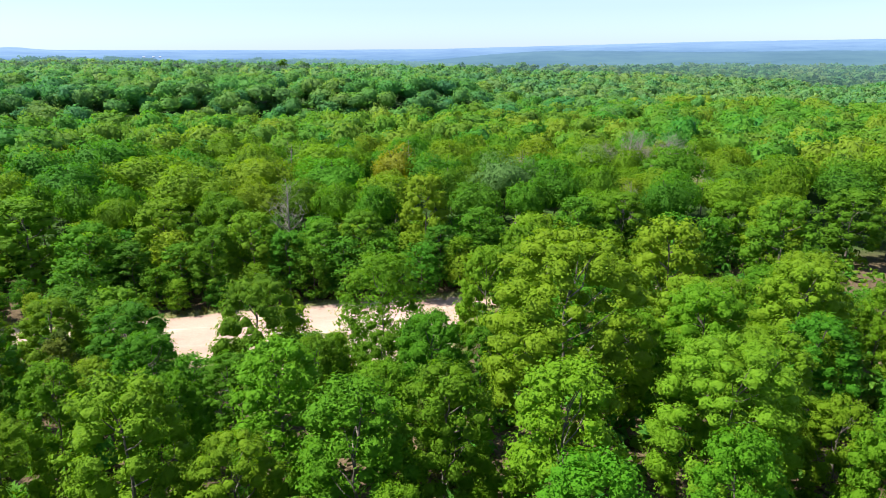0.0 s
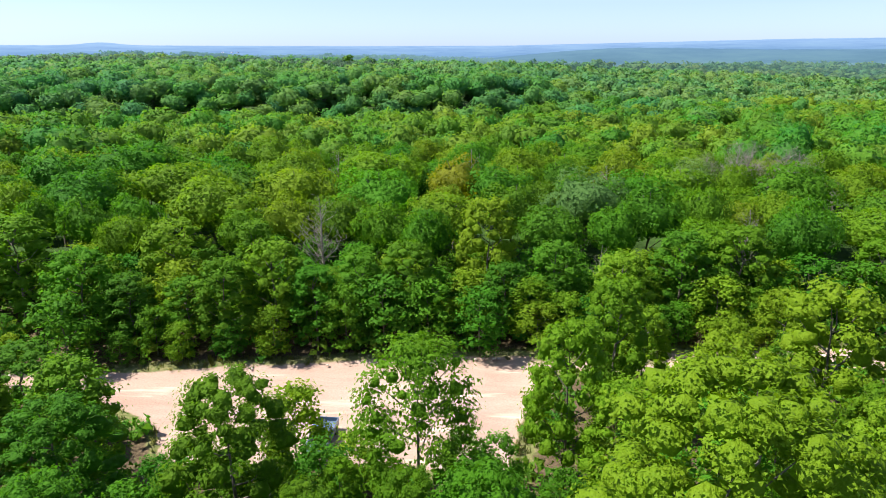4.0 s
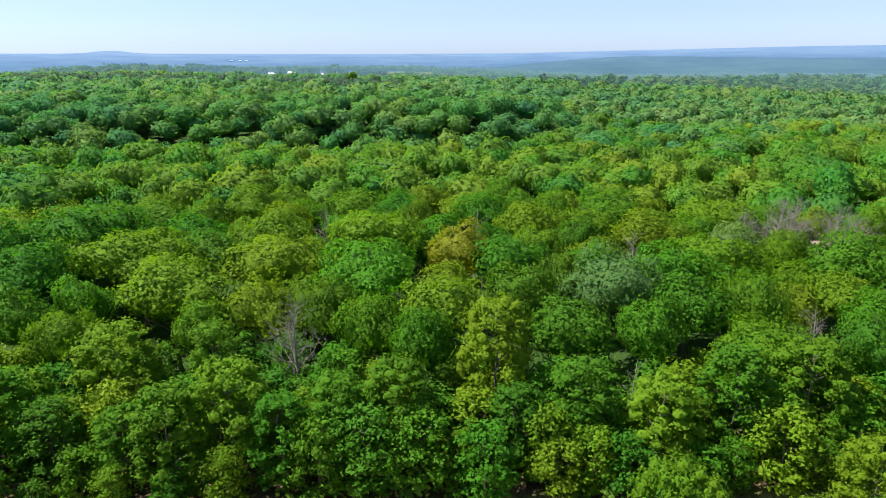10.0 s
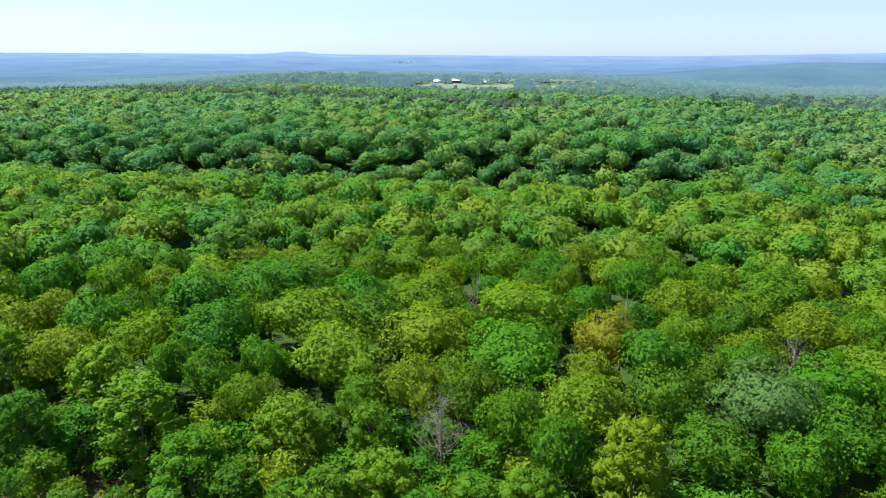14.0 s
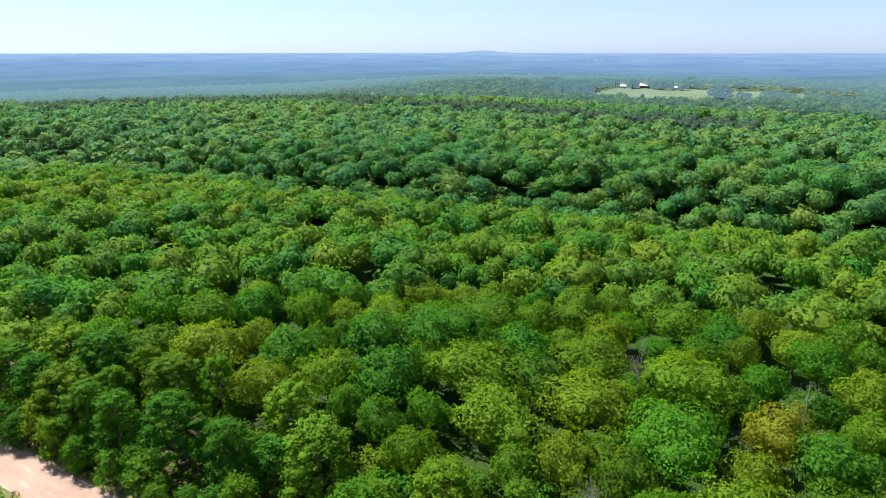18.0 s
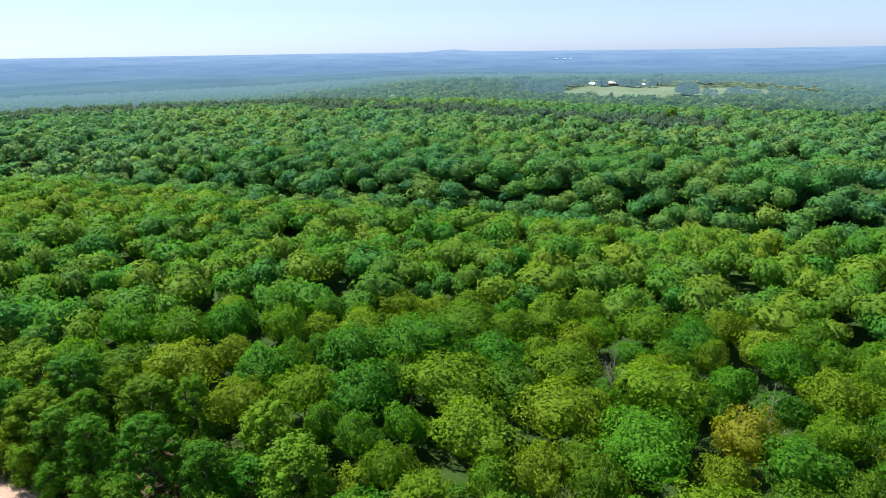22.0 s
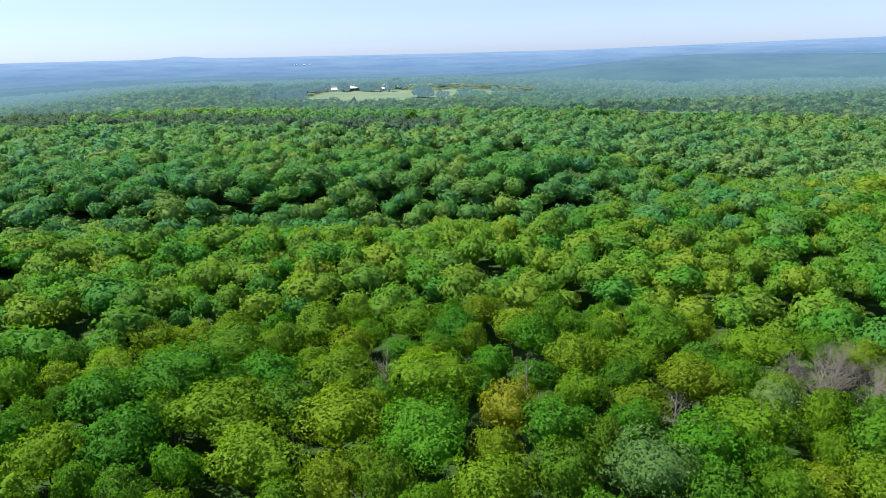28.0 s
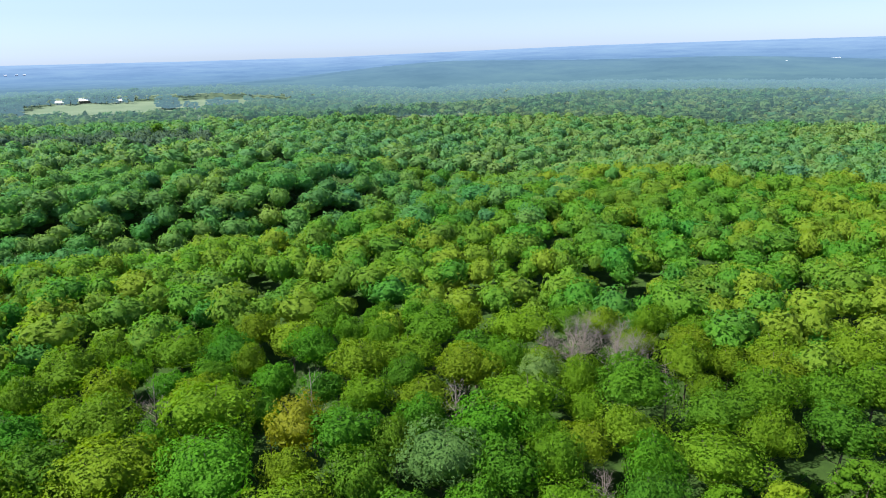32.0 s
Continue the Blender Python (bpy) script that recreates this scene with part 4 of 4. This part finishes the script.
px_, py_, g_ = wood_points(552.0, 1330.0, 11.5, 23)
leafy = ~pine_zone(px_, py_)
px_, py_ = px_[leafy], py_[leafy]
scatter("backdrop_woods", "far woods with blue haze painted on as glow", tufts, px_, py_, g_, HAZE_GLOW_LEAF, (11.0, 17.0), haze=(300.0, 1300.0, 0.9), wide=(0.9, 1.5))

# the wood goes on behind the start and to both sides
g_ = np.random.default_rng(24)
bx, by = np.meshgrid(np.arange(-190, 191, 8.6), np.arange(-150, 62, 8.0))
bx, by = (bx + g_.uniform(-3.6, 3.6, bx.shape)).ravel(), (by + g_.uniform(-3.4, 3.4, by.shape)).ravel()
away = np.abs(bx) > 15 + 0.8 * np.maximum(by + 38, 0)
away &= ((by < -27) & (np.hypot(bx - 1, by + 38) > 9)) | ((by > -27) & (cleared(bx, by) < -3) & (bx > 0) & (by < 44)) | ((by > -27) & (cleared(bx, by) < -3) & (bx < 0) & (by < 30))
away &= np.array([clear_of(a, b) for a, b in zip(bx, by)])
scatter("woods", "oak woods closing round behind the open view", lumps, bx[away], by[away], g_, FAR_LEAF, (9.0, 13.0), wide=(0.9, 1.3))


# ---- dark pines along the crest ----
g_ = np.random.default_rng(61)
px_, py_ = np.meshgrid(np.arange(-580, 20, 5.2), np.arange(220, 590, 5.0))
px_, py_ = (px_ + g_.uniform(-2.3, 2.3, px_.shape)).ravel(), (py_ + g_.uniform(-2.3, 2.3, py_.shape)).ravel()
stand = pine_zone(px_, py_)
scatter("pine_woods", "dark pines along the wooded crest", [billow(70 + k, 1, 80, 1.1, 10, -0.6) for k in range(4)], px_[stand], py_[stand],
        g_, PINE, (12.5, 15.5), wide=(0.5, 0.8))

# ---- undergrowth and grass ----
low = []
for k in range(4):
    v, f, _, nv = crown_leaves(500 + k, 2.2, 1.5, 0.15, 5, 34, 0.6, low=0.3, fill=0)
    low.append((v, f, 2.2, nv))
g_ = np.random.default_rng(62)
ux, uy = g_.uniform(-120, 75, 9000), g_.uniform(-28, 75, 9000)
uc = cleared(ux, uy)
ok = (uc < -1.4) & (((uy < 44) & (np.abs(ux) < 14 + 0.8 * (uy + 38))) | ((uy > 42) & (uy < 72))) & (g_.random(9000) < 0.42)
scatter("undergrowth", "low leafy undergrowth on the forest floor", low, ux[ok], uy[ok], g_, FAR_LEAF, (0.9, 2.6), category="undergrowth")


def tuft(seed):
    g = np.random.default_rng(seed)
    n = 12
    a, ln = g.uniform(0, 6.283, n), g.uniform(0.3, 0.75, n)
    o = g.normal(0, 0.12, (n, 2))
    tip = np.stack([o[:, 0] + 0.45 * ln * np.cos(a), o[:, 1] + 0.45 * ln * np.sin(a), ln], 1)
    s = np.stack([-np.sin(a), np.cos(a), 0 * a], 1) * 0.035
    base = np.stack([o[:, 0], o[:, 1], -0.05 + 0 * a], 1)
    v = np.stack([base - s, base + s, tip], 1).reshape(-1, 3)
    return v, np.arange(3 * n).reshape(-1, 3), 0.6, np.tile((0.0, 0.0, 1.0), (3 * n, 1))


ux, uy = g_.uniform(-110, 50, 30000), g_.uniform(26, 54, 30000)
uc = cleared(ux, uy)
want = np.exp(-((uc + 0.9) / 0.8) ** 2) * (0.45 + 0.55 * bumps(ux / 4.0, uy / 3.0, 2.2))
ok = want > g_.random(30000) * 1.1
scatter("grass", "dry yellow-green grass along the clearing's edge", [tuft(80 + k) for k in range(5)], ux[ok], uy[ok], g_, GRASS, (0.25, 0.8), category="grass")


# ---- stones by the edge ----
def stone(x, y, size, seed):
    rng2 = random.Random(seed)
    bm = bmesh.new()
    bmesh.ops.create_icosphere(bm, subdivisions=2, radius=size)
    off = Vector((rng2.uniform(0, 9), rng2.uniform(0, 9), rng2.uniform(0, 9)))
    for v in bm.verts:
        k = 1 + 0.35 * noise.noise(v.co / size * 1.1 + off)
        v.co = Vector((v.co.x * k * 1.2, v.co.y * k, v.co.z * k * 0.62))
    me = bpy.data.meshes.new("stone")
    bm.to_mesh(me)
    bm.free()
    me.materials.append(STONE)
    ob = new("stone", me)
    ob.matrix_basis = pose(x, y, float(land(x, y)) + size * 0.12, 0, 0, rng2.uniform(0, 360))
    tagged(ob, "pale weathered stone at the edge of the dirt", "stone", "stones by the clearing")


srng = random.Random(9)
for k in range(15):
    x = srng.uniform(-55, 10)
    y = float(np.interp(x, [-130, -100, -60, -38, -20, 2, 12], [38.5, 42.6, 43.6, 44.4, 47.0, 49.4, 49.4])) + srng.uniform(-0.9, 0.5)
    stone(x, y, srng.uniform(0.1, 0.26), k)


# ---- pickup on the clearing ----
def paint(name, colour, rough=0.35, metal=0.0, glass=False):
    m, n, l = material(name)
    p = node(n, "ShaderNodeBsdfPrincipled", Roughness=rough, Metallic=metal)
    tex = node(n, "ShaderNodeTexNoise", Scale=3.0, Detail=5.0)
    coord = n.new("ShaderNodeTexCoord")
    l.new(coord.outputs["Object"], tex.inputs["Vector"])
    r = ramp(n, [(0.3, tuple(0.85 * c for c in colour)), (0.7, colour)])
    l.new(tex.outputs["Fac"], r.inputs[0])
    l.new(r.outputs[0], p.inputs["Base Color"])
    if glass:
        p.inputs["Specular IOR Level"].default_value = 0.8
    out = n.new("ShaderNodeOutputMaterial")
    l.new(p.outputs[0], out.inputs[0])
    return m


CAR_PAINT = paint("slate_car_paint", (0.13, 0.18, 0.25), 0.22)
TINTED = paint("tinted_glass", (0.03, 0.045, 0.06), 0.06, glass=True)
RUBBER = paint("tyre_rubber", (0.025, 0.025, 0.025), 0.85)
STEEL = paint("wheel_steel", (0.5, 0.5, 0.5), 0.35, 1.0)
LAMP = paint("lamp_glass", (0.75, 0.75, 0.7), 0.1)


def prism(profile, half, bevel=0.04):
    """A body pulled out across x from a side outline of (y, z)."""
    bm = bmesh.new()
    a = [bm.verts.new((-half, y, z)) for y, z in profile]
    b = [bm.verts.new((half, y, z)) for y, z in profile]
    bm.faces.new(a[::-1])
    bm.faces.new(b)
    n = len(profile)
    for i in range(n):
        bm.faces.new((a[i], a[(i + 1) % n], b[(i + 1) % n], b[i]))
    bmesh.ops.recalc_face_normals(bm, faces=bm.faces)
    if bevel:
        bmesh.ops.bevel(bm, geom=list(bm.edges), offset=bevel, segments=2, affect='EDGES', profile=0.6)
    return bm


def slab(corners, depth):
    """A thin plate on four corners."""
    bm = bmesh.new()
    c = [Vector(p) for p in corners]
    nrm = (c[1] - c[0]).cross(c[3] - c[0]).normalized() * depth
    lo, hi = [bm.verts.new(p) for p in c], [bm.verts.new(p + nrm) for p in c]
    bm.faces.new(lo[::-1])
    bm.faces.new(hi)
    for i in range(4):
        bm.faces.new((lo[i], lo[(i + 1) % 4], hi[(i + 1) % 4], hi[i]))
    bmesh.ops.recalc_face_normals(bm, faces=bm.faces)
    return bm


def wheel(parent, x, y):
    bm = bmesh.new()
    bmesh.ops.create_cone(bm, cap_ends=True, segments=24, radius1=0.38, radius2=0.38, depth=0.25)
    bmesh.ops.rotate(bm, verts=bm.verts, matrix=Matrix.Rotation(radians(90), 3, 'Y'))
    bmesh.ops.bevel(bm, geom=list(bm.edges), offset=0.03, segments=1, affect='EDGES')
    w = bm_part("wheel", bm, RUBBER, parent)
    w.matrix_basis = pose(x, y, 0.38)
    bm = bmesh.new()
    bmesh.ops.create_cone(bm, cap_ends=True, segments=16, radius1=0.22, radius2=0.18, depth=0.28)
    bmesh.ops.rotate(bm, verts=bm.verts, matrix=Matrix.Rotation(radians(90 if x > 0 else -90), 3, 'Y'))
    bm_part("rim", bm, STEEL, w, "dull steel rim")


def pickup(x, y, turn):
    ob = new("pickup_truck")
    ob.matrix_basis = pose(x, y, float(land(x, y)) - 0.2, 0, 0, turn)
    tagged(ob, "slate-blue pickup truck parked on the dirt clearing", "pickup truck")
    bm_part("body", prism([(-2.6, 0.45), (2.7, 0.45), (2.75, 0.75), (2.6, 1.02), (1.35, 1.12), (-0.55, 1.12), (-0.55, 0.75), (-2.6, 0.75)], 0.93), CAR_PAINT, ob)
    bm_part("cab", prism([(1.4, 1.08), (0.62, 1.72), (-0.35, 1.78), (-0.62, 1.08)], 0.82), CAR_PAINT, ob)
    bm_part("windscreen", slab([(-0.74, 1.36, 1.14), (0.74, 1.36, 1.14), (0.66, 0.70, 1.69), (-0.66, 0.70, 1.69)], 0.03), TINTED, ob, "dark blue-grey windscreen")
    for s in (-1, 1):
        bm_part("bed_side", prism([(-2.6, 0.7), (-0.6, 0.7), (-0.6, 1.15), (-2.6, 1.15)], 0.05, 0.02), CAR_PAINT, ob).matrix_basis = pose(s * 0.87, 0, 0)
        bm_part("side_window", slab([(s * 0.815, 1.1, 1.15), (s * 0.815, -0.45, 1.15), (s * 0.815, -0.3, 1.68), (s * 0.815, 0.6, 1.65)], 0.02), TINTED, ob, "dark side window")
        bm_part("headlight", prism([(2.66, 0.78), (2.78, 0.78), (2.72, 0.95), (2.6, 0.97)], 0.16, 0.02), LAMP, ob).matrix_basis = pose(s * 0.72, 0, 0)
        bm_part("mirror", prism([(0.95, 1.15), (1.08, 1.15), (1.08, 1.35), (0.95, 1.35)], 0.09, 0.02), RUBBER, ob).matrix_basis = pose(s * 0.98, 0, 0)
        for yy in (-1.65, 1.75):
            wheel(ob, s * 0.83, yy)
    bm_part("tailgate", prism([(-2.64, 0.7), (-2.56, 0.7), (-2.56, 1.15), (-2.64, 1.15)], 0.88, 0.02), CAR_PAINT, ob)
    bm_part("bumper", prism([(2.7, 0.42), (2.86, 0.42), (2.86, 0.66), (2.7, 0.66)], 0.9, 0.03), STEEL, ob, "steel front bumper")


pickup(-12.6, 32.2, 176.0)

# ---- farm on the far field ----
WALL_WHITE = plain_material("white_boards", [(0.3, (0.62, 0.62, 0.6)), (0.7, (0.78, 0.78, 0.76))], 0.8, 0.7, 0.2)
WALL_DARK = plain_material("dark_boards", [(0.3, (0.10, 0.08, 0.07)), (0.7, (0.17, 0.14, 0.12))], 0.8, 0.8, 0.2)
# white boards greyed towards blue: distance haze put into the colour
WALL_HAZE_TINT = plain_material("haze_tinted_white_boards", [(0.3, (0.3, 0.34, 0.4)), (0.7, (0.38, 0.42, 0.48))], 0.8, 0.7, 0.2)
TIN = plain_material("pale_tin_roof", [(0.3, (0.5, 0.52, 0.54)), (0.7, (0.66, 0.68, 0.7))], 0.5, 0.5, 0.1)


def farm_building(name, x, y, width, depth, height, pitch, turn, wall, label, level=None):
    ob = new(name)
    ob.matrix_basis = pose(x, y, (float(land(x, y)) if level is None else level) - 0.2, 0, 0, turn)
    tagged(ob, label, "building", "farm buildings")
    w, d, r = width / 2, depth / 2, height + pitch
    bm_part("wall", prism([(-d, 0), (d, 0), (d, height), (0, r), (-d, height)], w, 0), wall, ob)
    for s in (-1, 1):
        bm_part("roof", slab([(-w - 0.5, s * (d + 0.5), height - 0.25), (w + 0.5, s * (d + 0.5), height - 0.25), (w + 0.5, 0, r + 0.18), (-w - 0.5, 0, r + 0.18)], 0.15), TIN if level is None else WALL_HAZE_TINT, ob, "pale roof")
    n = max(2, int(width / 4))
    for k in range(n):
        cx = -w + (k + 0.5) * width / n
        if k == n // 2:
            bm_part("door", slab([(cx - 0.6, -d - 0.04, 0.2), (cx + 0.6, -d - 0.04, 0.2), (cx + 0.6, -d - 0.04, 2.3), (cx - 0.6, -d - 0.04, 2.3)], 0.06), WALL_DARK, ob, "dark door")
        else:
            bm_part("window", slab([(cx - 0.6, -d - 0.04, 1.0), (cx + 0.6, -d - 0.04, 1.0), (cx + 0.6, -d - 0.04, 2.2), (cx - 0.6, -d - 0.04, 2.2)], 0.06), TINTED, ob, "dark window")


farm_building("farmhouse", -293, 996, 10, 8, 3.2, 2.4, 12, WALL_WHITE, "white farmhouse with a pale tin roof")
farm_building("barn", -262, 1005, 17, 10, 4.0, 2.6, 8, WALL_DARK, "long dark barn with a pale tin roof")
farm_building("shed", -218, 990, 8, 6, 3.0, 1.6, 15, WALL_WHITE, "small white shed by field trees")
farm_building("shed", -216, 1002, 5, 5, 4.0, 1.5, 15, WALL_WHITE, "tall white shed behind trees")

# white buildings far out in the country, haze put into walls and roofs
for x, y, z, w in ((1369, 1617, 13.9, 26), (1412, 1612, 14.2, 12), (1655, 1729, 15.0, 24), (1318, 1640, 13.0, 8)):
    farm_building("long_shed", x, y, w, 8, 2.8, 1.6, -38, WALL_HAZE_TINT, "distant long white shed, haze painted into its colour", z)
for x, y, z in ((-1112, 3140, 11.2), (-1072, 3146, 11.5), (-1044, 3150, 11.6)):
    farm_building("far_house", x, y, 11, 8, 3.2, 2.2, 18, WALL_HAZE_TINT, "tiny white house far off, haze painted into its colour", z)

# trees round the farm, dark against the meadow, with haze glow painted on
for k in range(4):
    v, f, lo, nv = crown_leaves(600 + k, 13.0, 5.6, 0.6, 22, 420, 0.9, flat=0.95, low=0.2, shag=0.08, fill=0.8, big=0.95, dome=0.4)
    me = mesh_from("crown", v, f, HAZE_GLOW_LEAF, tint=np.full(len(v), 0.0), shade=True, normals=nv)
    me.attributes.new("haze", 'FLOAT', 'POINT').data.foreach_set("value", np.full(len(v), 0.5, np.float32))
    TREE_KINDS[f"field{k}"] = ("field_tree", "dark round tree beside the distant field", 13.0, 5.6, trunk_mesh(600 + k, 13.0, lo, 0.25, BARK), me)
FIELD_TREES = [(-280, 774, 14), (-319, 916, 13), (-332, 981, 13), (-326, 1000, 14), (-317, 993, 13), (-307, 1002, 12), (-274, 975, 13), (-276, 988, 11),
               (-239, 980, 11), (-230, 972, 12), (-222, 975, 11), (-246, 985, 11), (-203, 975, 12), (-206, 1039, 15), (-192, 1040, 9), (-143, 869, 14),
               (-135, 864, 15), (-128, 860, 13), (-144, 1095, 13), (-153, 1116, 12), (-139, 1110, 11), (-83, 833, 12), (-73, 828, 14), (-63, 803, 13),
               (-56, 817, 12), (-114, 871, 8), (-103, 845, 9)]
for k in range(13):
    a, d = radians(-22.8 + 0.29 * k), 830 + 24 * ((k * 3) % 5)
    FIELD_TREES.append((d * math.sin(a), d * math.cos(a), 15 + (k * 2) % 4))
for k, (x, y, h) in enumerate(FIELD_TREES):
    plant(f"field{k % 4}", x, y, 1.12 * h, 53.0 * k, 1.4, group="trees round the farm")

# one tree stands above the ridge
canopy_kind("spire", 877, "ridge_tree", "lone dark tree standing above the ridge line", HICKORY, 420, 0.85, 18, 2.9)
plant("spire", -72.0, 414.0, 18.0, 0, 1.0, group="trees of the crest")
